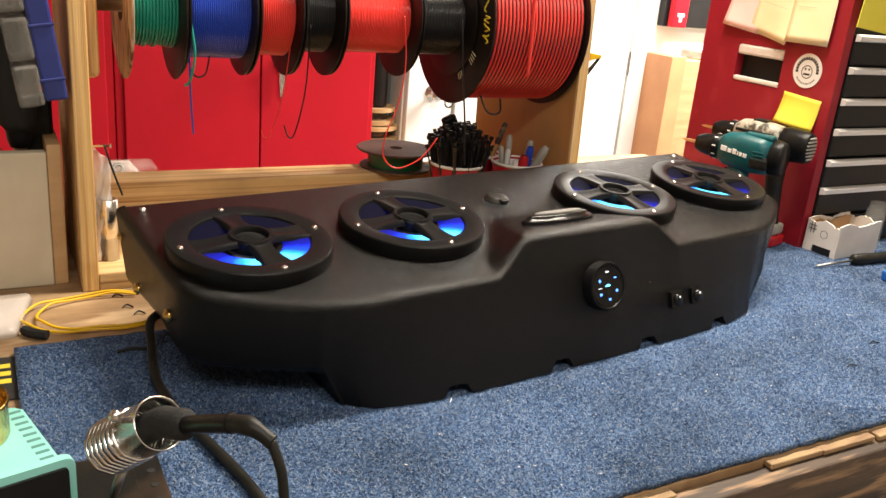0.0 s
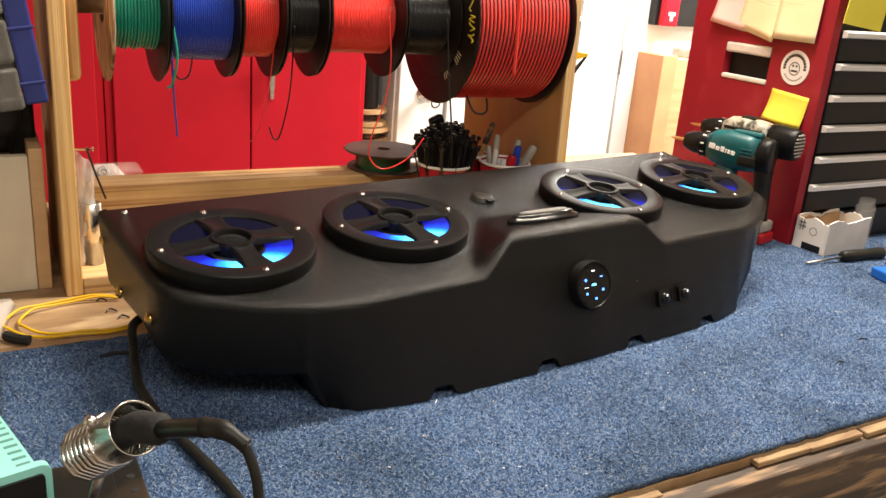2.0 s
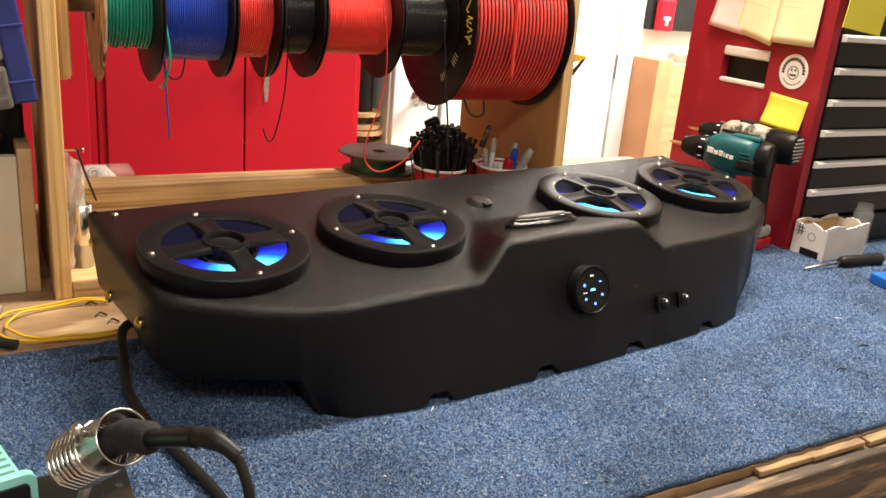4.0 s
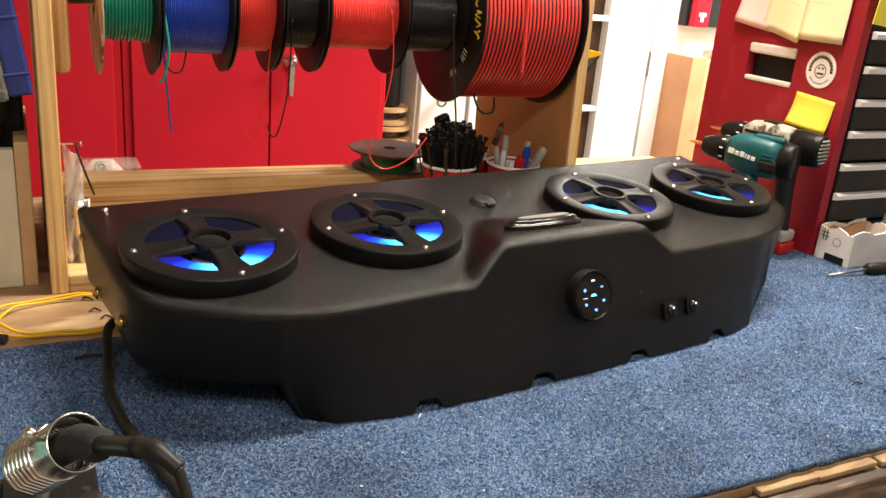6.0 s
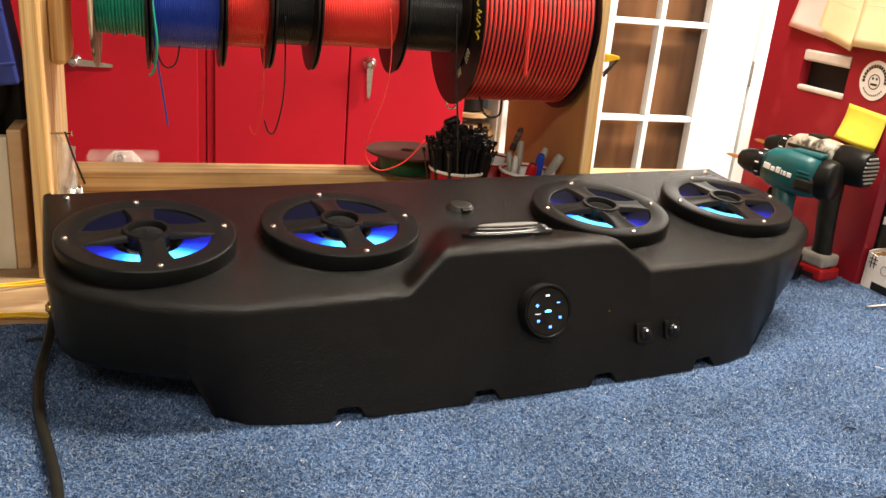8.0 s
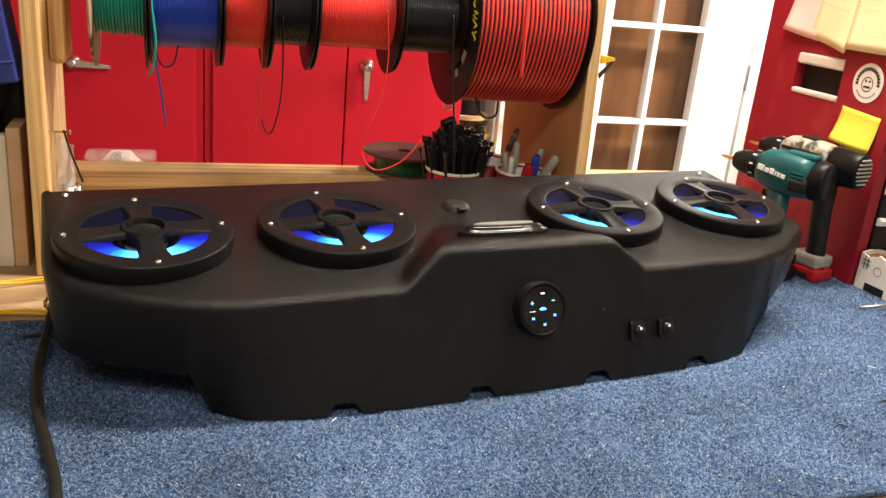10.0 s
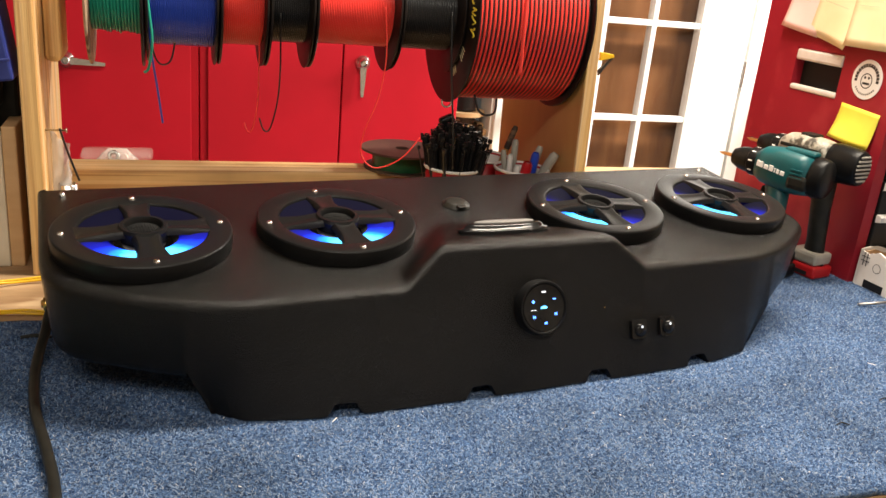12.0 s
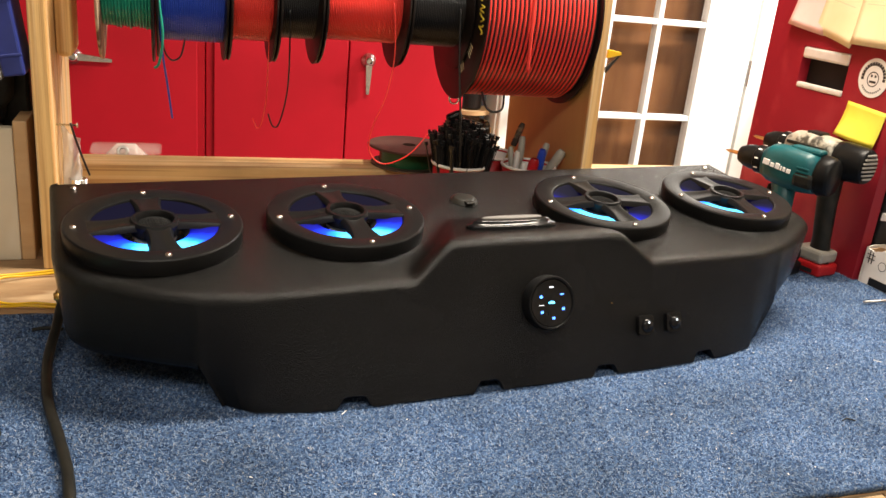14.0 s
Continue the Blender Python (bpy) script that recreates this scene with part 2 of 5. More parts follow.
def smooth_angle(ob, deg=40):
    ob.data.set_sharp_from_angle(angle=radians(deg))
    return ob


def thing(name, m, label, category, group="", kind=""):
    ob = new(name)
    ob.empty_display_size = 0.02
    ob.matrix_world = m
    return tagged(ob, label, category, group, kind)


def add_box(bm, x0, x1, y0, y1, z0, z1, bevel=0.0, m=None):
    vs = bmesh.ops.create_cube(bm, size=1)["verts"]
    t = Matrix.Translation(((x0 + x1) / 2, (y0 + y1) / 2, (z0 + z1) / 2)) @ Matrix.Diagonal((x1 - x0, y1 - y0, z1 - z0, 1))
    bmesh.ops.transform(bm, matrix=(m @ t) if m else t, verts=vs)
    if bevel:
        es = list({e for v in vs for e in v.link_edges})
        bmesh.ops.bevel(bm, geom=es, offset=bevel, segments=2, profile=0.5, affect="EDGES")
    return bm


def box(x0, x1, y0, y1, z0, z1, bevel=0.0, m=None):
    return add_box(bmesh.new(), x0, x1, y0, y1, z0, z1, bevel, m)


def lathe(profile, seg=48, bm=None, m=None, close=False, caps=False):
    """Turns (radius, height) pairs round z."""
    bm = bm or bmesh.new()
    rings = []
    for r, h in profile:
        rings.append([bm.verts.new((r * math.cos(2 * math.pi * i / seg), r * math.sin(2 * math.pi * i / seg), h)) for i in range(seg)])
    pairs = list(zip(rings, rings[1:]))
    if close:
        pairs.append((rings[-1], rings[0]))
    for a, b in pairs:
        for i in range(seg):
            j = (i + 1) % seg
            bm.faces.new((a[i], a[j], b[j], b[i]))
    if caps:
        bm.faces.new(rings[0])
        bm.faces.new(rings[-1])
    if m:
        bmesh.ops.transform(bm, matrix=m, verts=[v for ring in rings for v in ring])
    return bm


def tube(points, radius, seg=8, bm=None, closed=False):
    """A round cable along points, smoothed by a Catmull-Rom spline."""
    bm = bm or bmesh.new()
    pts = [Vector(p) for p in points]
    path = []
    n = len(pts)
    if n == 2:
        path = pts
    else:
        for i in range(n - 1):
            a, b, c, d = pts[max(i - 1, 0)], pts[i], pts[i + 1], pts[min(i + 2, n - 1)]
            for k in range(8):
                t = k / 8
                path.append(0.5 * ((2 * b) + (c - a) * t + (2 * a - 5 * b + 4 * c - d) * t * t + (3 * b - 3 * c + d - a) * t ** 3))
        path.append(pts[-1])
    rings, up = [], Vector((0, 0, 1))
    for i, p in enumerate(path):
        d = (path[min(i + 1, len(path) - 1)] - path[max(i - 1, 0)]).normalized()
        if abs(d.dot(up)) > 0.95:
            up = Vector((1, 0, 0)) if abs(d.x) < 0.9 else Vector((0, 1, 0))
        s = d.cross(up).normalized()
        up = s.cross(d).normalized()
        rad = radius(i / (len(path) - 1)) if callable(radius) else radius
        rings.append([bm.verts.new(p + rad * (math.cos(2 * math.pi * k / seg) * s + math.sin(2 * math.pi * k / seg) * up)) for k in range(seg)])
    for a, b in zip(rings, rings[1:]):
        for k in range(seg):
            j = (k + 1) % seg
            bm.faces.new((a[k], a[j], b[j], b[k]))
    bm.faces.new(rings[0])
    bm.faces.new(rings[-1])
    return bm


def prism(poly, z0, z1, bm=None, m=None, bevel=0.0):
    """A flat polygon of (x, y) raised from z0 to z1."""
    bm = bm or bmesh.new()
    a = [bm.verts.new((x, y, z0)) for x, y in poly]
    b = [bm.verts.new((x, y, z1)) for x, y in poly]
    n = len(poly)
    bm.faces.new(a)
    bm.faces.new(b)
    for i in range(n):
        bm.faces.new((a[i], a[(i + 1) % n], b[(i + 1) % n], b[i]))
    if bevel:
        es = [e for e in bm.edges if e.verts[0] in a + b and e.verts[1] in a + b]
        bmesh.ops.bevel(bm, geom=es, offset=bevel, segments=2, profile=0.5, affect="EDGES")
        bmesh.ops.recalc_face_normals(bm, faces=bm.faces)
    if m:
        bmesh.ops.transform(bm, matrix=m, verts=bm.verts)
    return bm


def fillet(poly, r, k=5):
    """The polygon with its corners rounded."""
    out, n = [], len(poly)
    for i in range(n):
        p, a, b = Vector(poly[i]), Vector(poly[i - 1]), Vector(poly[(i + 1) % n])
        da, db = (a - p), (b - p)
        d = min(r, da.length * 0.45, db.length * 0.45)
        s, e = p + da.normalized() * d, p + db.normalized() * d
        for j in range(k + 1):
            t = j / k
            q = (1 - t) ** 2 * s + 2 * t * (1 - t) * p + t * t * e
            out.append((q.x, q.y))
    return out


def loft(rings, bm=None):
    """Rings of (x, y, z) with equal counts, capped at both ends."""
    bm = bm or bmesh.new()
    vs = [[bm.verts.new(p) for p in r] for r in rings]
    for a, b in zip(vs, vs[1:]):
        for i in range(len(a)):
            j = (i + 1) % len(a)
            bm.faces.new((a[i], a[j], b[j], b[i]))
    bm.faces.new(vs[0])
    bm.faces.new(vs[-1])
    return bm


def structure(name, bm, material, label="", smooth=False):
    return tagged(part(name, bm, material, None, label, smooth), kind="structure")


TOP = 0.92
KIT = pose(0.6805, 0.92, 0, 0, 0, 6.7)

# ---- the room ----
structure("floor", box(-2.6, 4.2, -1.9, 4.2, -0.1, 0.0), CONCRETE, "grey concrete workshop floor")
# the ceiling is out of view; its dark tone tames what the enclosure reflects
structure("ceiling", box(-2.6, 4.2, -1.9, 4.2, 2.5, 2.6), CEIL, "unseen workshop ceiling, coloured dark to dim reflections")
structure("wall_west", box(-2.7, -2.6, -1.9, 4.2, 0, 2.5), WALL, "warm painted workshop wall")
structure("wall_east", box(4.2, 4.3, -1.9, 4.2, 0, 2.5), WALL, "warm painted workshop wall")
structure("wall_south", box(-2.6, 4.2, -2.0, -1.9, 0, 2.5), WALL, "warm painted workshop wall")
wn = bmesh.new()
add_box(wn, -2.6, 1.37, 3.15, 3.27, 0, 2.5)
add_box(wn, 1.57, 1.79, 3.15, 3.27, 0, 2.5)
add_box(wn, 2.702, 4.2, 3.15, 3.27, 0, 2.5)
add_box(wn, 1.79, 2.702, 3.15, 3.27, 2.05, 2.5)
add_box(wn, 1.37, 1.57, 3.15, 3.27, 2.05, 2.5)
structure("wall_north", wn, WHITE, "white painted wall with a door opening and a recess")
structure("backdrop", box(1.80, 2.69, 3.215, 3.235, 0, 2.05), BROWN, "brown plywood sheet seen through the door panes")
# dark sheet at the back of the recess; its colour stands in for shade
structure("backdrop", box(1.2, 1.6, 3.72, 3.75, 0, 2.5), DARKWOOD, "dark sheet standing in for shade in the recess beside the cabinets")

# french door: stiles, rails, muntins, panes
door = thing("door_1", pose(2.246, 3.15, 0), "white glazed door with small panes", "door", kind="structure")
for x0, x1, z0, z1 in ((-0.45, -0.235, 0, 2.05), (0.20, 0.445, 0, 2.05)):
    part("stile", box(x0, x1, -0.05, 0.0, z0, z1, 0.004), WHITE, door)
for z0, z1 in ((0.0, 0.33), (1.9, 2.05)):
    part("rail", box(-0.235, 0.20, -0.05, 0.0, z0, z1, 0.004), WHITE, door)
part("muntin", box(-0.032, -0.008, -0.048, -0.004, 0.33, 1.9, 0.004), WHITE, door)
for z in (0.41, 0.797, 1.19, 1.58):
    part("muntin", box(-0.235, 0.20, -0.046, -0.006, z - 0.012, z + 0.012, 0.004), WHITE, door)
for x0, x1 in ((-0.235, -0.032), (-0.008, 0.20)):
    for z0, z1 in ((0.422, 0.785), (0.809, 1.178), (1.202, 1.568)):
        g = part("pane", box(x0, x1, -0.028, -0.024, z0, z1), GLASS, door)
        g.visible_shadow = False
part("hinge", box(0.447, 0.458, -0.056, -0.05, 0.95, 1.06, 0.002), DULLSTEEL, door)
for nm, x0, x1 in (("door_frame_1", 2.706, 2.80),):
    structure(nm, box(x0, x1, 3.10, 3.148, 0, 2.1, 0.004), WHITE, "white door casing")

# ---- red cabinets behind the rack ----
def cabinet(x0, x1, seam, handle_x, lab):
    c = thing("steel_cabinet", pose((x0 + x1) / 2, 2.972, 0), lab, "cabinet", "red cabinets along the wall")
    w = (x1 - x0) / 2
    part("body", box(-w, w, 0.0, 0.05, 0.02, 1.95, 0.004), REDDOOR, c)
    s = seam - (x0 + x1) / 2
    for a, b in ((-w + 0.0255, s - 0.003), (s + 0.003, w - 0.0255)):
        part("door", box(a, b, -0.022, -0.002, 0.06, 1.93, 0.003), REDDOOR, c)
    h = handle_x - (x0 + x1) / 2
    hz = 0.988 if handle_x > 0.5 else 0.950
    part("handle", lathe([(0.012, 0), (0.026, 0.001), (0.026, 0.007), (0.016, 0.010), (0.016, 0.03), (0.010, 0.034)], 24, None, pose(h, -0.022, hz, 90)), STEEL, c, "chrome lever handle", True)
    turn = 0 if handle_x > 0.5 else -86
    lv = loft([[(sx * w_, -0.045 + dy, z) for sx, dy in ((-1, 0.0), (1, 0.0), (1, 0.012), (-1, 0.012))] for z, w_ in ((0.012, 0.008), (-0.02, 0.011), (-0.08, 0.008), (-0.118, 0.005))])
    bmesh.ops.transform(lv, matrix=pose(h, 0, hz, 0, turn, 0), verts=lv.verts)
    part("lever", lv, STEEL, c)
    return c


cabinet(-0.50, 0.4285, -0.05, 0.02, "red painted steel cabinet with a chrome lever handle")
cabinet(0.4315, 1.362, 0.915, 0.985, "red painted steel cabinet with a hanging chrome handle")

# recess beside the cabinets: shelf with stacked wooden reels
structure("shelf_1", box(1.37, 1.57, 3.0, 3.5, 0.62, 0.645, 0.003), PINE, "pine shelf board")
for k, (z, r, m_) in enumerate(((0.646, 0.11, PLY), (0.72, 0.095, PLY))):
    rl = thing("wooden_reel", pose(1.47, 3.22, z), "pale plywood cable reel stacked on the shelf", "reel", "reels on the shelf")
    for h in (0.0, 0.052):
        part("disc", lathe([(0.0, h), (r, h), (r, h + 0.016), (0.0, h + 0.016)], 40), m_, rl)
    part("drum", lathe([(r * 0.6, 0.016), (r * 0.6, 0.052)], 32), DARKWOOD, rl)
rl = thing("cable_reel", pose(1.47, 3.2, 0.795), "black cable reel standing on wooden reels", "reel")
part("drum", lathe([(0.0, 0.0), (0.05, 0.0), (0.05, 0.30), (0.0, 0.30)], 32), FLANGE, rl)
slab = thing("door_2", pose(1.68, 3.146, 0), "white flush door with a steel knob", "door", kind="structure")
part("leaf", box(-0.105, 0.105, -0.035, 0.0, 0.0, 2.03, 0.004), WHITE, slab)
part("knob", lathe([(0.0, 0.07), (0.02, 0.068), (0.029, 0.055), (0.026, 0.04), (0.012, 0.03), (0.012, 0.008), (0.03, 0.006), (0.032, 0.0)], 28, None, pose(0.005, -0.035, 0.86, 90)), STEEL, slab, "round steel knob", True)

# beyond the chest: crate and fire alarm on the far wall
oc = thing("plywood_crate", pose(2.95, 2.95, 0), "tall orange plywood crate with papers on top", "crate")
part("panel", box(-0.15, -0.06, -0.02, 0.17, 0.0, 1.06, 0.003), mat("orange_plywood", (0.62, 0.30, 0.14), 0.6, second=(0.52, 0.24, 0.11), scale=5), oc)
part("panel", box(-0.06, 0.5, 0.0, 0.17, 0.0, 1.04, 0.003), PLY, oc)
part("paper", box(0.03, 0.2, 0.02, 0.15, 1.04, 1.09, 0.01, pose(0, 0, 0, 0, 4, 12)), GREYPLASTIC, oc)
db = tagged(part("dark_board", box(2.87, 3.4, 3.10, 3.146, 1.18, 1.7, 0.004), DRAWER, None, "black board mounted on the white wall"), category="board")
fa = thing("fire_alarm", pose(2.93, 3.095, 1.24), "red wall-mounted alarm pull box", "alarm")
part("case", box(-0.045, 0.045, -0.035, 0.0, -0.06, 0.08, 0.006), REDDOOR, fa)
part("mark", box(-0.02, 0.02, -0.038, -0.0355, -0.012, 0.004), CUPWHITE, fa)
part("mark", box(-0.008, 0.008, -0.038, -0.0355, -0.035, -0.012), CUPWHITE, fa)

# ---- bench ----
YF = 0.512
bench = thing("workbench", pose(0.6, 1.0, 0), "heavy wooden workbench with a chipped dark edge", "workbench")
part("benchtop", box(-1.3, 1.6, YF - 1.0, 0.62, TOP - 0.03, TOP - 0.008, 0.002), PLYFACE, bench, "worn plywood benchtop")
part("edge_board", box(-1.3, 1.6, YF - 1.027, YF - 1.001, TOP - 0.16, TOP - 0.017, 0.003), DARKWOOD, bench, "dark stained edge board")
for x in (-1.2, 1.5):
    for y in (-0.43, 0.55):
        part("leg", box(x - 0.045, x + 0.045, y - 0.045, y + 0.045, 0, TOP - 0.03, 0.004), DARKWOOD, bench)
rnd = random.Random(4)
x = -0.2
while x < 1.0:
    w = rnd.uniform(0.02, 0.10)
    if rnd.random() < 0.72:
        part("splinter", box(x, x + w * 0.96, YF - 1.009 - rnd.uniform(0.0, 0.006), YF - 0.996, TOP - 0.0135 - rnd.uniform(0.0, 0.004), TOP - 0.0085 + rnd.uniform(-0.004, 0.0005), 0.0015, pose(0, 0, 0, 0, rnd.uniform(-0.2, 0.2), 0)), SPLINTER, bench, "chipped pale plywood edge")
    x += w


# carpet: one sheet with a lightly frayed outline and uneven pile
def carpet():
    bm = bmesh.new()
    nx, ny = 170, 56
    x0, x1 = 0.055, 1.9
    rows = []
    for j in range(ny + 1):
        row = []
        for i in range(nx + 1):
            x = x0 + (x1 - x0) * i / nx
            back = 0.99 if x < 1.14 else 1.38
            y = YF + (back - YF) * j / ny
            fray = 0.0022 * noise.noise((x * 60, j * 0.01, 3)) + 0.0018 * noise.noise((x * 190, j * 0.01, 5))
            if j in (0, ny):
                y += fray
            row.append(bm.verts.new((x, y, TOP + 0.0006 * noise.noise((x * 25, y * 25, 0)))))
        rows.append(row)
    for j in range(ny):
        for i in range(nx):
            bm.faces.new((rows[j][i], rows[j][i + 1], rows[j + 1][i + 1], rows[j + 1][i]))
    r = bmesh.ops.extrude_face_region(bm, geom=bm.faces[:])
    bmesh.ops.translate(bm, vec=(0, 0, -0.0075), verts=[v for v in r["geom"] if isinstance(v, bmesh.types.BMVert)])
    return bm


rug = tagged(part("carpet_sheet", carpet(), CARPET, None, "blue heathered loop carpet covering the bench", True), category="carpet")


def pile(count):
    """Short fibres lying every way on the sheet, clear of the enclosure's foot."""
    g = np.random.default_rng(8)
    x, y = g.uniform(0.06, 1.60, count), g.uniform(0.514, 1.06, count)
    ok = (y < 0.986) | (x > 1.145)
    u, v = (x - 0.6805) * 0.9932 + (y - 0.92) * 0.1167, -(x - 0.6805) * 0.1167 + (y - 0.92) * 0.9932
    ok &= ~((np.abs(u - 0.005) < 0.335) & (v > -0.14))
    x, y = x[ok], y[ok]
    n = len(x)
    a, up, ln, wd = g.uniform(0, 2 * np.pi, n), g.uniform(0.05, 0.75, n), g.uniform(0.0009, 0.0019, n), g.uniform(0.00022, 0.00042, n)
    dx, dy, dz = np.cos(a) * np.cos(up) * ln, np.sin(a) * np.cos(up) * ln, np.sin(up) * ln
    sx, sy = -np.sin(a) * wd, np.cos(a) * wd
    z = np.full(n, TOP + 0.0004)
    co = np.empty((n, 4, 3))
    for k, (e, s) in enumerate(((-1, -1), (-1, 1), (1, 1), (1, -1))):
        co[:, k, 0], co[:, k, 1], co[:, k, 2] = x + e * dx + s * sx, y + e * dy + s * sy, z + (e + 1) * dz
    me = bpy.data.meshes.new("fibre_layer")
    me.vertices.add(4 * n)
    me.vertices.foreach_set("co", co.ravel())
    me.loops.add(4 * n)
    me.loops.foreach_set("vertex_index", np.arange(4 * n, dtype=np.int32))
    me.polygons.add(n)
    me.polygons.foreach_set("loop_start", np.arange(0, 4 * n, 4, dtype=np.int32))
    me.update(calc_edges=True)
    me.materials.append(PILE)
    ob = new("fibre_layer", me)
    ob.parent = rug
    return tagged(ob, "short blue and grey carpet fibres", kind="stuff")


pile(330000)

# ---- speaker box ----
BX = thing("speaker_box", KIT @ pose(0, 0, TOP), "black textured overhead speaker enclosure standing on the carpet", "speaker enclosure")


def top_z(x, y):
    return 1.0585 - TOP + 0.109 * y + 0.012 * x


MID = 0.005
CORNER = [(-0.495, 0.166), (-0.495, -0.015), (-0.4915, -0.048), (-0.478, -0.072), (-0.453, -0.0895), (-0.410, -0.1165), (-0.370, -0.1325), (-0.325, -0.1435), (0.0, -0.1435)]
LIPS = [(-0.490, 0.150), (-0.488, -0.015), (-0.484, -0.045), (-0.471, -0.068), (-0.446, -0.086), (-0.404, -0.113), (-0.372, -0.131), (-0.333, -0.1485), (0.0, -0.167)]
FEET = [(-0.362, -0.138), (-0.342, -0.1485), (-0.319, -0.1590), (-0.270, -0.1710), (-0.225, -0.1765), (-0.15, -0.1785), (0.0, -0.1795)]
LIPZ = 0.970 - TOP
NOTCH = (-0.217, -0.0645, 0.088, 0.236)


def soft_min(a, b, r):
    h = max(r - abs(a - b), 0.0) / r
    return min(a, b) - h * h * r * 0.25


def wedge(x, y):
    """How far the raised centre stands over the sloping top at a place."""
    plateau = 1.081 - TOP - 0.19 * (y + 0.112) - top_z(x, y)
    flank = (0.1665 - 0.80 * (y + 0.134) - abs(x - 0.006)) * 0.83
    return max(0.0, -soft_min(-soft_min(plateau, flank, 0.006), 0.0, 0.006) - 0.0015)


def mirrored(half):
    return half + [(-x, y) for x, y in reversed(half[:-1])]


def shell():
    """The whole enclosure as one skin: top with its raised centre, rounded edge, walls, lip and notched foot."""
    top, lip = [], []
    ct, cl = mirrored(CORNER), mirrored(LIPS)
    for k in range(len(ct) - 1):
        (ax, ay), (bx, by) = ct[k], ct[k + 1]
        n = max(2, int(math.hypot(bx - ax, by - ay) / 0.004))
        for i in range(n):
            f = i / n
            top.append(((1 - f) * ax + f * bx, (1 - f) * ay + f * by))
            lip.append(((1 - f) * cl[k][0] + f * cl[k + 1][0], (1 - f) * cl[k][1] + f * cl[k + 1][1]))
    top.append(ct[-1])
    lip.append(cl[-1])
    for _ in range(7):
        for q in (top, lip):
            q[1:-1] = [((a[0] + 2 * b[0] + c[0]) / 4, (a[1] + 2 * b[1] + c[1]) / 4) for a, b, c in zip(q, q[1:], q[2:])]
    n = len(top)
    nor = []
    for i in range(n):
        a, b = Vector(top[max(i - 1, 0)]), Vector(top[min(i + 1, n - 1)])
        d = (b - a).normalized()
        nor.append((-d.y, d.x))
    nor[0], nor[-1] = (0.9, -0.9), (-0.9, -0.9)
    bm = bmesh.new()

    def foot_y(x):
        a = -abs(x)
        for (x0, y0), (x1, y1) in zip(FEET, FEET[1:]):
            if x0 <= a <= x1:
                return y0 + (y1 - y0) * (a - x0) / (x1 - x0)
        return FEET[0][1]

    rings = []
    for d, dz in ((0.0095, 0.0), (0.0065, -0.0005), (0.0038, -0.0017), (0.0017, -0.0037), (0.0005, -0.0064), (0.0, -0.0095)):
        ring = []
        for (x, y), (nx, ny) in zip(top, nor):
            w = wedge(x + MID, -0.118) if y < -0.11 else 0.0
            px, py = x + MID + nx * d, y + ny * d + 0.38 * w
            ring.append(bm.verts.new((px, py, top_z(px, y + ny * d) + dz + w)))
        rings.append(ring)
    core = [abs(x) < 0.370 and y < -0.1 for x, y in top]
    lz = [LIPZ + 0.016 * max(0.0, min(1.0, (y + 0.03) / 0.06)) + 0.014 * max(0.0, min(1.0, (x - 0.36) / 0.06)) for x, y in top]
    wall = []
    for i in range(n):
        x, y = lip[i]
        if core[i]:
            x = top[i][0] * 1.004
            c = rings[-1][i].co
            f = (LIPZ - c.z) / (0.0 - c.z)
            y = c.y + (foot_y(x) - c.y) * f
        wall.append((x, y))
    rings.append([bm.verts.new((x + MID, y, z)) for (x, y), z in zip(wall, lz)])
    for d, dz in ((0.0022, -0.0055), (0.0075, -0.0105), (0.017, -0.0125)):
        rings.append([bm.verts.new((x + MID + nx * d, y + ny * d, z + dz)) for (x, y), z, (nx, ny) in zip(wall, lz, nor)])
    for k, (a, b) in enumerate(zip(rings, rings[1:])):
        for i in range(n - 1):
            if k >= 6 and core[i] and core[i + 1]:
                continue
            bm.faces.new((a[i], a[i + 1], b[i + 1], b[i]))
    bm.faces.new([r[0] for r in rings] + [r[-1] for r in reversed(rings)])
    bm.faces.new([v for v in rings[-1]])
    # the top, strip by strip from the front edge to the back
    ins = [v.co.copy() for v in rings[0]]
    fr = []
    for c in ins[1:-1]:
        if c.y < 0.0 and (not fr or c.x > fr[-1].x + 1e-5):
            fr.append(c)
    rows = 26
    cols = []
    for c in fr:
        back = ins[0].y
        col = [bm.verts.new(c)]
        for k in range(1, rows + 1):
            y = c.y + (back - c.y) * (k / rows)
            col.append(bm.verts.new((c.x, y, top_z(c.x, y) + (wedge(c.x, max(y, -0.118)) if abs(c.x) < 0.2 else 0.0))))
        cols.append(col)
    for a, b in zip(cols, cols[1:]):
        for k in range(rows):
            bm.faces.new((a[k], b[k], b[k + 1], a[k + 1]))
    # the foot with its shallow notches
    prev = first = None
    lips = rings[6]
    for i in range(n):
        if not core[i]:
            continue
        x = lips[i].co.x
        z = 0.0
        for q in NOTCH:
            dd = abs(x - q)
            if dd < 0.0175:
                z = 0.012 * math.sin(1.5708 * min(1.0, (0.0175 - dd) / 0.008))
        fy = foot_y(top[i][0]) + (0.0 if z == 0 else 0.31 * z)
        xf = x - math.copysign(max(0.0, abs(x - MID) - 0.32) * 0.45, x)
        col = [lips[i], bm.verts.new((xf, fy, z + 0.003)), bm.verts.new((xf, fy + 0.003, z)), bm.verts.new((xf, 0.06, z))]
        if prev:
            for k in range(3):
                bm.faces.new((prev[k], col[k], col[k + 1], prev[k + 1]))
        first = first or col
        prev = col
    for col in (first, prev):
        bk = bm.verts.new((col[0].co.x, 0.06, LIPZ))
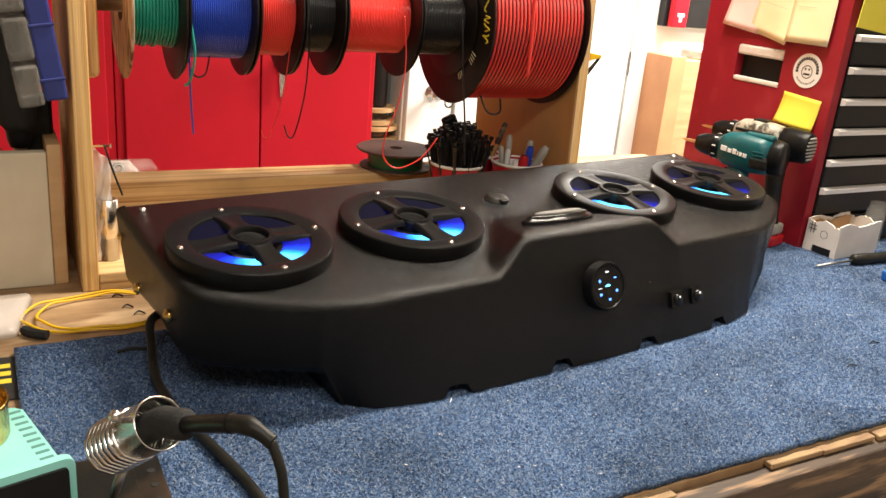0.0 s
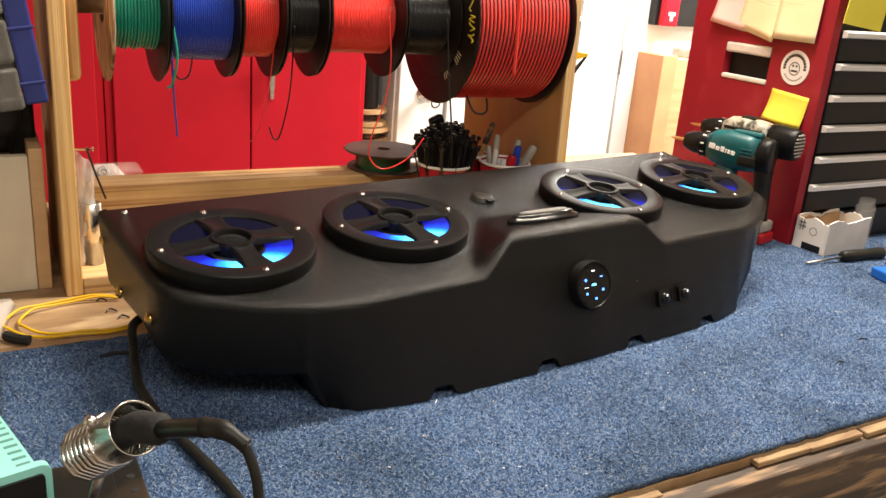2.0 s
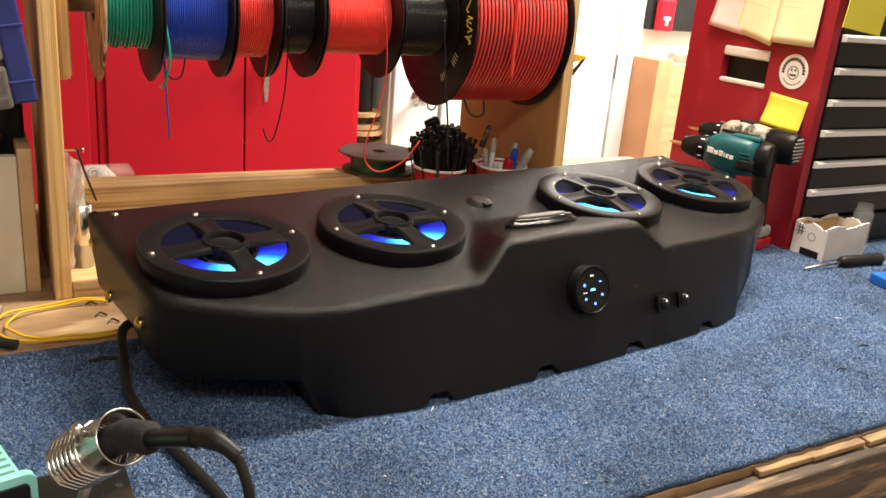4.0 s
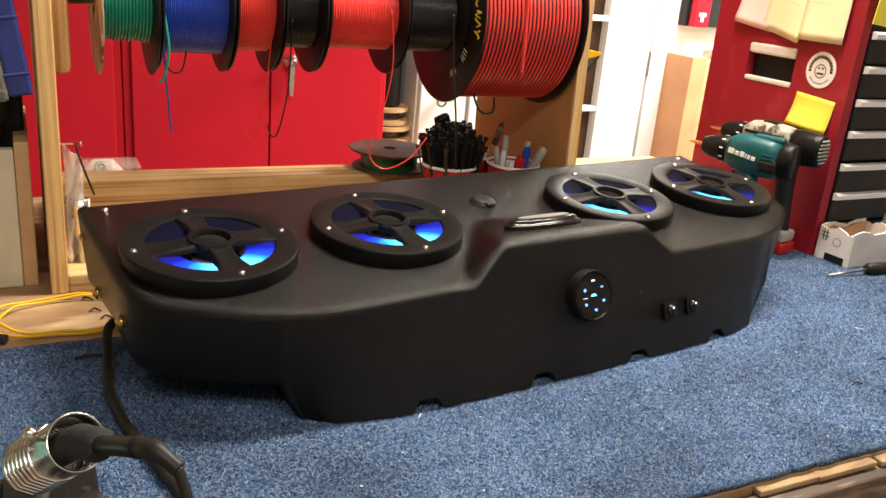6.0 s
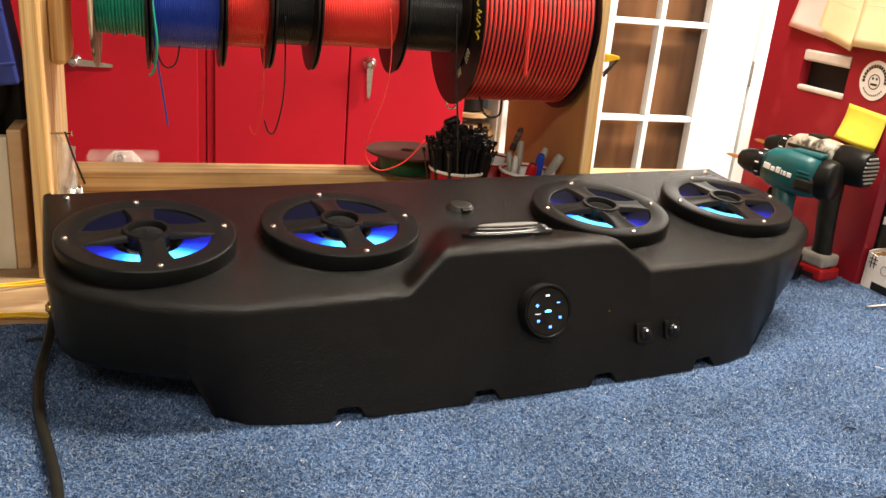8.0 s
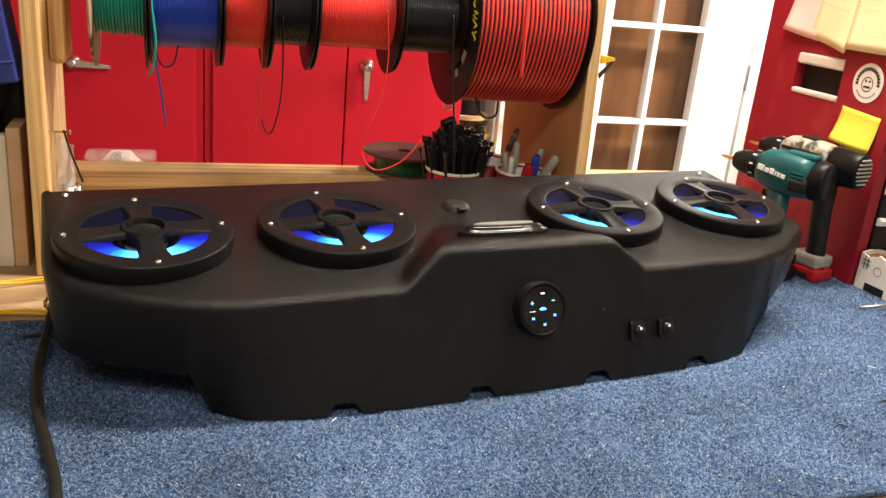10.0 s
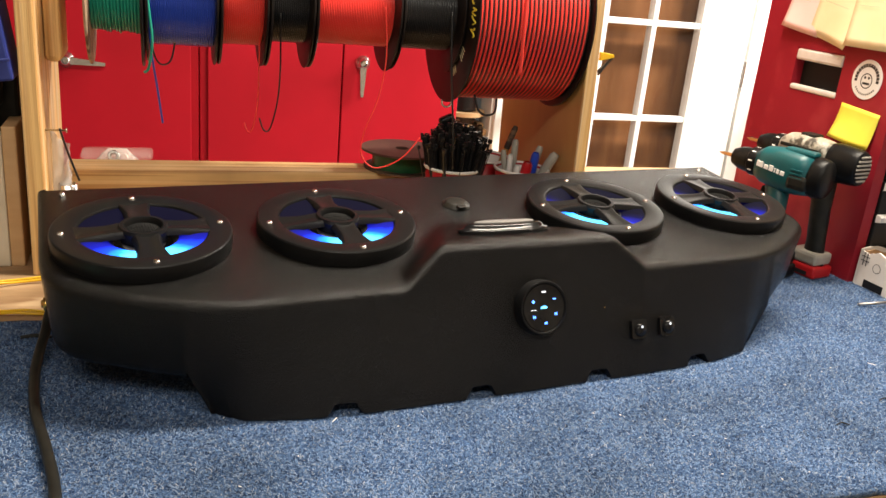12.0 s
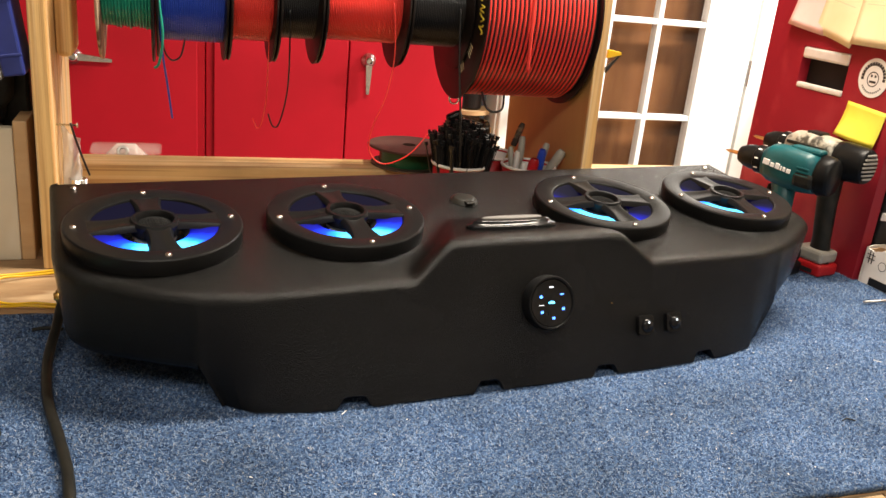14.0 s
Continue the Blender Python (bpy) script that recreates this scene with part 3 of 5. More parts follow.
        bm.faces.new((col[0], col[1], col[2], col[3], bk))
    bmesh.ops.remove_doubles(bm, verts=bm.verts, dist=0.00005)
    return bm


smooth_angle(part("body", shell(), LINER, BX, "", True), 38)


# four speakers
def speaker(m, lab, led_band):
    s = thing("speaker", m, lab, "speaker", "speakers set in the enclosure")
    ring = [(0.067, -0.004), (0.0895, -0.004), (0.0905, 0.000), (0.0908, 0.0140), (0.0904, 0.0158), (0.0892, 0.0171), (0.0872, 0.0175), (0.0690, 0.0168), (0.0668, 0.0160), (0.0655, 0.0142), (0.065, 0.010)]
    smooth_angle(part("rim", lathe(ring, 72, close=True), PLASTIC, s, "", True), 30)
    for k in range(4):
        a = k * math.pi / 2
        bm = bmesh.new()
        secs = []
        for t in range(7):
            r = 0.020 + (0.0700 - 0.020) * t / 6
            w = 0.0095 + 0.0085 * (t / 6) ** 2.2 + 0.0035 * (1 - t / 6) ** 3
            zz = 0.0168 - 0.0006 * math.sin(math.pi * t / 6) + 0.0035 * (1 - t / 6)
            secs.append([(r, -w - 0.0025, zz - 0.0065), (r, -w - 0.001, zz - 0.0025), (r, -w + 0.001, zz - 0.0003), (r, -w + 0.0028, zz), (r, -w * 0.45, zz - 0.0012), (r, w * 0.45, zz - 0.0012), (r, w - 0.0028, zz), (r, w - 0.001, zz - 0.0003), (r, w + 0.001, zz - 0.0025), (r, w + 0.0025, zz - 0.0065)])
        loft(secs, bm)
        bmesh.ops.transform(bm, matrix=pose(0, 0, 0, 0, 0, math.degrees(a)), verts=bm.verts)
        smooth_angle(part("spoke", bm, PLASTIC, s, "", True), 30)
        sc = lathe([(0.0, 0.0195), (0.002, 0.0193), (0.0032, 0.0186), (0.0036, 0.0168)], 14, None, pose(0.0795 * math.cos(a), 0.0795 * math.sin(a), 0))
        part("screw", sc, STEEL, s, "bright screw head", True)
    smooth_angle(part("hub", lathe([(0.0175, 0.006), (0.0245, 0.006), (0.0255, 0.018), (0.0235, 0.0215), (0.0200, 0.0215), (0.0180, 0.018)], 40, close=True), PLASTIC, s, "", True), 30)
    # tweeter mesh: a shallow dome of crossing wires
    tw = bmesh.new()
    for i in range(-6, 7):
        c = i * 0.0028
        h = math.sqrt(max(0.0183 ** 2 - c * c, 1e-8))
        for ax in (0, 1):
            pts = []
            for k in range(5):
                q = -h + 2 * h * k / 4
                z = 0.0145 + 0.004 * (1 - (q * q + c * c) / 0.0183 ** 2)
                pts.append((c, q, z) if ax else (q, c, z))
            for p, q in zip(pts, pts[1:]):
                tube([p, q], 0.00055, 4, tw)
    part("tweeter_mesh", tw, TWEETER, s, "black wire tweeter mesh")
    part("tweeter_dome", lathe([(0.0, 0.0150), (0.010, 0.0135), (0.0165, 0.010), (0.0178, 0.007)], 28), PLASTIC, s, "", True)
    for a0, a1, m_, lab_ in ((0, 360, led_band, "glowing light band"),):
        bm = bmesh.new()
        rows = []
        for r, h in ((0.0652, 0.0139), (0.060, 0.0137), (0.053, 0.0128), (0.046, 0.0114), (0.039, 0.0094), (0.0355, 0.0074)):
            rows.append([bm.verts.new((r * math.cos(radians(a0 + (a1 - a0) * i / 40)), r * math.sin(radians(a0 + (a1 - a0) * i / 40)), h)) for i in range(41)])
        for p, q in zip(rows, rows[1:]):
            for i in range(40):
                bm.faces.new((p[i], p[i + 1], q[i + 1], q[i]))
        part("led_band", bm, m_, s, lab_, True)
        part("cone", lathe([(0.0360, 0.0078), (0.032, 0.003), (0.026, -0.006), (0.019, -0.010), (0.0, -0.010)], 48), CONE, s, "", True)
    part("phase_plug", lathe([(0.0, 0.0066), (0.010, 0.0064), (0.017, 0.0052), (0.0215, 0.0020), (0.0235, -0.003), (0.024, -0.0095)], 32), DUSTCAP, s, "pale grey dust cap", True)
    return s


def on_top(x, y, lift=0.0):
    return KIT @ pose(x, y, TOP + top_z(x, y) + lift, math.degrees(math.atan(0.109)), -math.degrees(math.atan(0.012)), 0)


LAB = "round black speaker with a four-spoke grille and glowing ring"
for x, turn, band in ((-0.389, 3, LED_FRONT), (-0.178, 3, LED_FRONT), (0.177, -2, LED_SIDE), (0.390, -2, LED_SIDE)):
    speaker(on_top(x, 0.004) @ pose(0, 0, 0, 0, 0, turn), LAB, band)


# things set in the enclosure: its parts
def oval(a, b, n=40):
    return [(a * math.copysign(abs(math.cos(t)) ** 0.9, math.cos(t)), b * math.sin(t)) for t in [2 * math.pi * i / n for i in range(n)]]


CM = pose(0.003, -0.066, 1.0725 - TOP, -8, 0, 0)
lampb = bmesh.new()
loft([[(x, y, z) for x, y in oval(a, b)] for a, b, z in ((0.059, 0.0185, -0.004), (0.059, 0.0185, 0.002), (0.0575, 0.017, 0.0035), (0.053, 0.014, 0.004), (0.051, 0.013, 0.007), (0.047, 0.0105, 0.009))], lampb)
bmesh.ops.transform(lampb, matrix=CM, verts=lampb.verts)
lamp = part("light_bezel", lampb, GLOSS, BX, "gloss black oval courtesy light", True)
ln = loft([[(x, y, z) for x, y in oval(a, b)] for a, b, z in ((0.040, 0.0075, 0.0085), (0.039, 0.007, 0.0108), (0.034, 0.0045, 0.0116))])
bmesh.ops.transform(ln, matrix=CM, verts=ln.verts)
part("lens", ln, mat("silvered_lens", (0.20, 0.19, 0.18), 0.5, 0.0, spec=0.12, second=(0.16, 0.155, 0.15), scale=60, stretch=(1, 6, 1)), lamp, "silvered clear lens", True)

capm = BX.matrix_world.inverted() @ on_top(0.000, 0.059)
cb = lathe([(0.0, 0.006), (0.011, 0.006), (0.0150, 0.005), (0.0155, 0.0025), (0.018, 0.002), (0.0185, -0.002)], 32, None, capm)
cap = part("socket_cap", cb, RUBBER, BX, "black rubber socket cap", True)
part("cap_tab", box(-0.006, 0.006, -0.021, -0.012, 0.003, 0.006, 0.001, capm), RUBBER, cap)

FTILT = 90 - math.degrees(math.atan(0.325))


def on_front(x, z):
    """A pose on the sloping front: local z out of the face."""
    zz = z - TOP
    return pose(x, -0.1435 + (zz - 0.117) * 0.318, zz, FTILT, 0, 0)


ctlm = on_front(0.0095, 1.0105)
ctl = part("remote_bezel", lathe([(0.0, 0.010), (0.0262, 0.010), (0.0275, 0.0125), (0.0292, 0.0125), (0.0305, 0.010), (0.0308, -0.002)], 56, None, ctlm), PLASTIC, BX, "round black remote with lit symbols", True)
smooth_angle(ctl, 40)
part("remote_face", lathe([(0.0, 0.0112), (0.0258, 0.0112), (0.0262, 0.0100)], 48, None, ctlm), GLOSS, ctl)


def flat(bmx):
    cx = sum((v.co for v in bmx.verts), Vector()) / len(bmx.verts)
    bmesh.ops.scale(bmx, vec=(0.72, 0.72, 1), space=Matrix.Translation(-Vector((cx.x, cx.y, 0))), verts=bmx.verts)
    bmesh.ops.transform(bmx, matrix=ctlm, verts=bmx.verts)
    return bmx


Z = 0.0113
pl = box(-0.0028, 0.0028, -0.0008, 0.0008, Z, Z + 0.0003)
add_box(pl, -0.0008, 0.0008, -0.0028, 0.0028, Z, Z + 0.0003)
bmesh.ops.translate(pl, vec=(-0.0135, 0.0075, 0), verts=pl.verts)
part("plus_mark", flat(pl), BLUELED, ctl)
part("minus_mark", flat(box(0.0105, 0.0160, 0.0082, 0.0098, Z, Z + 0.0003)), BLUELED, ctl)
for x, y, d in ((-0.0125, -0.0095, -1), (0.0145, -0.0075, 1), (0.0015, -0.0170, 1)):
    b = prism([(x - 0.002 * d, y - 0.0022), (x + 0.0015 * d, y), (x - 0.002 * d, y + 0.0022)], Z, Z + 0.0003)
    add_box(b, x + 0.0016 * d - 0.0006, x + 0.0016 * d + 0.0006, y - 0.0022, y + 0.0022, Z, Z + 0.0003)
    part("track_mark", flat(b), BLUELED, ctl)
b = box(-0.0055, 0.0050, -0.0012, 0.0012, Z, Z + 0.0003)
add_box(b, -0.003, 0.003, 0.0012, 0.0024, Z, Z + 0.0003)
part("centre_mark", flat(b), CYANLED, ctl)
part("brand_bar", flat(box(-0.0035, 0.0035, 0.0165, 0.0188, Z, Z + 0.0003)), WHITELED, ctl)
part("brand_bar", flat(box(-0.018, -0.0085, -0.0022, -0.0014, Z, Z + 0.0003)), WHITELED, ctl)
for x in (0.143, 0.184):
    sm = on_front(x, 0.975)
    sw = part("switch_plate", prism(fillet([(-0.0105, -0.0115), (0.0105, -0.0115), (0.0105, 0.0115), (-0.0105, 0.0115)], 0.003), -0.001, 0.0045, None, sm, 0.0008), GLOSS, BX, "square black rocker switch")
    part("rocker", lathe([(0.0, 0.009), (0.0055, 0.0085), (0.0078, 0.0065), (0.0082, 0.004)], 28, None, sm @ pose(0.001, -0.001, 0)), GLOSS, sw, "", True)
    part("switch_mark", box(-0.0008, 0.0012, 0.002, 0.0045, 0.0092, 0.0096, 0.0, sm), WHITELED, sw)
part("indicator", lathe([(0.0, 0.001), (0.0009, 0.0008), (0.001, -0.001)], 10, None, on_front(0.097, 1.003)), BRASS, BX)

for y, z in ((-0.012, 1.000), (0.100, 0.988), (0.165, 1.034)):
    part("side_bolt", lathe([(0.0, 0.003), (0.0035, 0.003), (0.0045, 0.001), (0.007, 0.0006), (0.007, -0.002)], 20, None, pose(-0.4872 - 0.1 * max(0, z - 1.03), y - 0.1 * max(0, y - 0.1), z - TOP, 0, -90, 0)), BRASS, BX, "brass insert bolt", True)
for x, y in ((-0.464, 0.146), (0.474, 0.146)):
    part("top_screw", lathe([(0.0, 0.0022), (0.003, 0.0015), (0.004, -0.001)], 14, None, BX.matrix_world.inverted() @ on_top(x, y)), STEEL, BX, "small bright screw", True)

# power cord from the enclosure over the carpet
tagged(part("power_cord", tube([(0.225, 0.95, 0.966), (0.196, 0.93, 0.962), (0.190, 0.90, 0.945), (0.186, 0.845, TOP + 0.008), (0.195, 0.770, TOP + 0.0065), (0.212, 0.700, TOP + 0.0065), (0.226, 0.635, TOP + 0.0065), (0.236, 0.545, TOP + 0.0065)], 0.0052, 12), RUBBER, None, "thick black power cord lying on the carpet", True), category="cable")

# ---- spool rack behind the enclosure ----
rack = thing("spool_rack", pose(0.55, 1.27, TOP - 0.008), "rough wooden rack holding wire spools on a pipe", "rack")
part("left_upright", box(-0.405, -0.384, -0.115, 0.12, 0.0, 0.95, 0.002), PINEUP, rack, "pale pine upright")
rm = pose(0, 0, 0, 0, -1.6, 0)
part("right_upright", box(0.388, 0.405, -0.104, 0.22, 0.0, 0.95, 0.002, rm), OAKPANEL, rack, "varnished plywood upright")
part("right_edge", box(0.3875, 0.4055, -0.110, -0.1042, 0.0, 0.95, 0.001, rm), PINEUP, rack, "pale raw plywood edge")
part("base_board", box(-0.384, 0.382, -0.115, 0.09, 0.0, 0.024, 0.002), PINE, rack, "pine base board")
part("cross_beam", box(-0.383, 0.80, 0.095, 0.165, 0.0, 0.093, 0.004), PINE, rack, "knotty pine cross beam")
part("rear_board", box(-0.383, 0.38, 0.17, 0.30, 0.0, 0.052, 0.003), PINE, rack, "pine rear board")
part("pipe_block", box(-0.3835, -0.362, -0.04, 0.05, 0.275, 0.45, 0.008), PINEUP, rack, "pine pipe block")
part("pipe", lathe([(0.0115, -0.38), (0.0115, 0.38)], 24, None, pose(0, 0.0, 0.372, 0, 90, 0), caps=True), DULLSTEEL, rack, "grey steel pipe", True)

SPZ, SPY = 1.284, 1.27


def flange(bm, x, r, t=0.004, bore=0.012):
    lathe([(bore, -t / 2), (r - 0.002, -t / 2), (r, -t / 4), (r, t / 4), (r - 0.002, t / 2), (bore, t / 2)], 56, bm, pose(x, 0, 0, 0, 90, 0), close=True)
    return bm


def coil(bm, x0, x1, r, wire, jitter=0.0, seed=0):
    """Turns of wire side by side round the x axis."""
    rn = random.Random(seed)
    x = x0 + wire
    while x < x1 - wire * 0.5:
        rr = r + rn.uniform(-jitter, jitter)
        lean = rn.uniform(-jitter, jitter) * 10
        lathe([(rr + wire * math.cos(a), wire * math.sin(a)) for a in [k * math.pi / 3 for k in range(6)]], 40, bm, pose(x, 0, 0, 0, 90 + lean, 0), close=True)
        x += wire * 2.02
    return bm


def spool(x0, x1, r, wr, wire, wmat, fmat, lab, jitter=0.0, drop=0.0, fleft=True, fright=True):
    cx = (x0 + x1) / 2
    s = thing("wire_spool", pose(cx, SPY, SPZ - drop), lab, "wire spool", "spools on the pipe")
    a, b = x0 - cx, x1 - cx
    if fleft:
        part("flange", flange(bmesh.new(), a + 0.002, r, bore=0.024 if fmat is OLDFLANGE else 0.012), fmat, s, "", True).data.set_sharp_from_angle(angle=0.8)
    if fright:
        part("flange", flange(bmesh.new(), b - 0.002, r), FLANGE if fmat is OLDFLANGE else fmat, s, "", True).data.set_sharp_from_angle(angle=0.8)
    part("core", lathe([(wr - wire * 1.5, a + 0.004), (wr - wire * 1.5, b - 0.004)], 40, None, pose(0, 0, 0, 0, 90, 0)), wmat, s)
    if wire < 0.003:
        tagged(part("winding", coil(bmesh.new(), a + 0.004, b - 0.004, wr - wire, wire, jitter, int(x0 * 1000)), wmat, s, "", True), kind="stuff")
    return s


spool(0.221, 0.2925, 0.101, 0.056, 0.0021, WGREEN, OLDFLANGE, "wooden-flanged spool of loosely wound green wire", 0.0022)
spool(0.2945, 0.388, 0.094, 0.070, 0.0014, WBLUE, FLANGE, "black spool of blue wire", 0.0003)
spool(0.390, 0.454, 0.093, 0.064, 0.0013, WRED, FLANGE, "black spool of red wire", 0.0002)
spool(0.4555, 0.517, 0.092, 0.057, 0.0013, WBLACK, FLANGE, "black spool of black wire", 0.0002)
spool(0.5185, 0.640, 0.091, 0.055, 0.0012, WRED, FLANGE, "black spool of red wire", 0.0002)
spool(0.642, 0.7365, 0.088, 0.055, 0.0013, WBLACK, FLANGE, "black spool of black wire", 0.0002)
big = spool(0.738, 0.922, 0.134, 0.1235, 0.0032, WBLACK, FLANGE, "large black spool of red and black speaker wire")
TURN_R = part("turn", coil(bmesh.new(), -0.0022, 0.0032, 0.1235, 0.0021), WRED, big, "", True)
TURN_B = part("turn", coil(bmesh.new(), -0.0022, 0.0032, 0.1232, 0.0016), WBLACK, big, "", True)
for ob0, off in ((TURN_R, 0.0), (TURN_B, 0.0034)):
    ob0.location = (-0.0845 + off, 0, 0)
    for k in range(1, 25):
        o = new("turn", ob0.data)
        o.parent = big
        o.location = (-0.0845 + off + 0.0069 * k, 0, 0)
def script(start, glyphs, rad, tall, name):
    """Strokes of a flowing hand along an arc on the near face of the large spool."""
    a = start
    for wide, loops, tilt in glyphs:
        pts = []
        for k in range(10):
            f = k / 9
            q = radians(a - wide * (f + 0.10 * math.sin(f * 2 * math.pi * loops)))
            r = rad + tall * (0.5 - 0.5 * math.cos(f * 2 * math.pi * loops + tilt))
            pts.append((-0.0928, -r * math.cos(q), r * math.sin(q)))
        part(name, tube(pts, 0.0013, 6), YPRINT, big, "yellow printed script stroke", True)
        a -= wide * 1.12


script(62, ((15, 1, 0.4), (6, 1.0, 2.6), (7, 0.8, 1.2), (5, 1.2, 0.2), (14, 0.7, 3.0), (5, 1.2, 1.0), (7, 0.8, 0.0), (6, 1.2, 2.8)), 0.106, 0.016, "printed_mark")
for a0 in (205, 232):
    for k in range(4):
        q = pose(-0.0921, 0, 0, 0, -90, 0) @ pose(0, 0, 0, 0, 0, a0 + k * 3.4) @ pose(0.092, 0, 0)
        part("small_print", box(-0.007, 0.007, -0.0005, 0.0005, 0.0, 0.0005, 0.0, q), CREAMNOTE, big, "fine pale print")


def loose(name, pts, r, m, lab):
    return tagged(part(name, tube(pts, r, 8), m, None, lab, True), category="wire", group="loose wire ends")


loose("loose_wire", [(0.295, 1.203, 1.312), (0.300, 1.191, 1.262), (0.303, 1.187, 1.227), (0.298, 1.195, 1.192), (0.292, 1.200, 1.184)], 0.0018, WGREEN, "green wire end hanging from its spool")
loose("loose_wire", [(0.298, 1.196, 1.300), (0.301, 1.212, 1.216), (0.308, 1.238, 1.156), (0.314, 1.253, 1.105)], 0.0015, WBLUE, "blue wire end hanging from its spool")
loose("loose_wire", [(0.302, 1.228, 1.228), (0.305, 1.225, 1.204), (0.314, 1.225, 1.192), (0.326, 1.225, 1.198), (0.332, 1.228, 1.222)], 0.0012, WBLACK, "dark wire loop under the blue spool")
loose("loose_wire", [(0.444, 1.203, 1.272), (0.447, 1.238, 1.192), (0.450, 1.280, 1.132), (0.446, 1.312, 1.087), (0.440, 1.317, 1.082), (0.434, 1.317, 1.096)], 0.0009, WRED, "thin red wire end hanging from its spool")
loose("loose_wire", [(0.472, 1.207, 1.272), (0.476, 1.228, 1.192), (0.475, 1.245, 1.142), (0.466, 1.250, 1.102), (0.457, 1.250, 1.099), (0.450, 1.250, 1.117)], 0.0012, WBLACK, "black wire end hanging from its spool")
loose("loose_wire", [(0.620, 1.205, 1.292), (0.624, 1.198, 1.222), (0.615, 1.195, 1.162), (0.597, 1.195, 1.112), (0.595, 1.195, 1.077), (0.615, 1.185, 1.060), (0.650, 1.175, 1.077), (0.678, 1.175, 1.110)], 0.0011, WRED, "red wire end curling below its spool")
loose("loose_wire", [(0.803, 1.135, 1.372), (0.806, 1.133, 1.282), (0.810, 1.137, 1.214)], 0.003, WRED, "red speaker wire end on its spool")
loose("loose_wire", [(0.768, 1.205, 1.172), (0.771, 1.190, 1.152), (0.782, 1.185, 1.145), (0.796, 1.185, 1.150), (0.803, 1.200, 1.168)], 0.0018, WBLACK, "black wire loop under the large spool")
loose("loose_wire", [(0.720, 1.203, 1.292), (0.722, 1.190, 1.212), (0.730, 1.183, 1.132), (0.736, 1.180, 1.062)], 0.0016, WBLACK, "black wire hanging into a cup")


# ---- cups ----
CUPZ = TOP - 0.008 + 0.0245


def cup(x, y, lab, z=CUPZ):
    c = thing("drinking_cup", pose(x, y, z), lab, "cup", "cups behind the enclosure")
    part("wall", lathe([(0.0, 0.0), (0.032, 0.0), (0.034, 0.004), (0.044, 0.112), (0.0425, 0.112), (0.0325, 0.006), (0.0, 0.005)], 44), CUPRED, c, "red plastic cup", True)
    part("rim", lathe([(0.0425, 0.111), (0.0455, 0.110), (0.0468, 0.1125), (0.0455, 0.115), (0.0428, 0.1145)], 44, close=True), CUPWHITE, c, "rolled white rim", True)
    part("lining", lathe([(0.0418, 0.109), (0.033, 0.02), (0.0, 0.018)], 32), CUPWHITE, c)
    return c


c1 = cup(0.757, 1.243, "red plastic cup stuffed with black cable ties")
cup(0.876, 1.237, "red plastic cup holding pens and markers")
cup(0.838, 1.318, "red plastic cup holding brushes")

ties = thing("cable_ties", pose(0.757, 1.243, CUPZ), "bundle of black cable ties standing in the cup", "cable ties", kind="stuff")
tb = bmesh.new()
rn = random.Random(7)
for i in range(230):
    a, q = rn.uniform(0, 2 * math.pi), math.sqrt(rn.random())
    x0, y0 = 0.026 * q * math.cos(a), 0.026 * q * math.sin(a)
    x1, y1 = 0.056 * q * math.cos(a) + rn.uniform(-0.004, 0.004), 0.05 * q * math.sin(a) + rn.uniform(-0.004, 0.004)
    h = 0.150 + 0.022 * (1 - q * q) + rn.uniform(-0.012, 0.010)
    d = Vector((x1 - x0, y1 - y0, h - 0.01))
    m = Matrix.Translation((x0, y0, 0.01)) @ d.to_track_quat("Z", "X").to_matrix().to_4x4() @ pose(0, 0, 0, 0, 0, rn.uniform(0, 360))
    L = d.length
    add_box(tb, -0.0016, 0.0016, -0.0006, 0.0006, 0, L, 0, m)
    add_box(tb, -0.0029, 0.0029, -0.0019, 0.0024, L - 0.002, L + 0.004, 0, m)
part("strips", tb, WBLACK, ties)


def stick(name, base, top, r, m, lab, cat, tip=None):
    p = thing(name, Matrix.Translation(base), lab, cat, "pens in the cup")
    d = Vector(top) - Vector(base)
    q = d.to_track_quat("Z", "X").to_matrix().to_4x4()
    L = d.length
    part("barrel", lathe([(r * 0.7, 0), (r, 0.004), (r, L * 0.8), (r * 0.95, L - 0.003), (r * 0.5, L)], 16, None, q), m, p, "", True)
    if tip:
        part("cap", lathe([(r * 1.15, L * 0.72), (r * 1.2, L * 0.74), (r * 1.15, L - 0.004), (r * 0.8, L + 0.002)], 16, None, q), tip, p, "", True)
    return p


def at_cup(x, y, z):
    return (0.876 + x, 1.237 + y, CUPZ + z)


stick("marker", at_cup(-0.01, -0.01, 0.02), at_cup(-0.002, -0.026, 0.128), 0.0075, WHITE, "marker with a red cap", "marker", CUPRED)
stick("marker", at_cup(0.008, 0.0, 0.02), at_cup(0.014, -0.018, 0.142), 0.006, WBLUE, "blue marker in the cup", "marker", WBLUE)
stick("pen", at_cup(-0.012, 0.012, 0.02), at_cup(-0.008, 0.02, 0.155), 0.005, GREYPLASTIC, "slim grey pen in the cup", "pen", GREYPLASTIC)
stick("marker", at_cup(0.0, 0.01, 0.03), at_cup(0.052, -0.012, 0.140), 0.007, GREYPLASTIC, "grey paint marker leaning out of the cup", "marker", GREYPLASTIC)
stick("pen", at_cup(0.004, 0.014, 0.02), at_cup(0.034, 0.012, 0.146), 0.005, WHITE, "white pen in the cup", "pen", GREYPLASTIC)
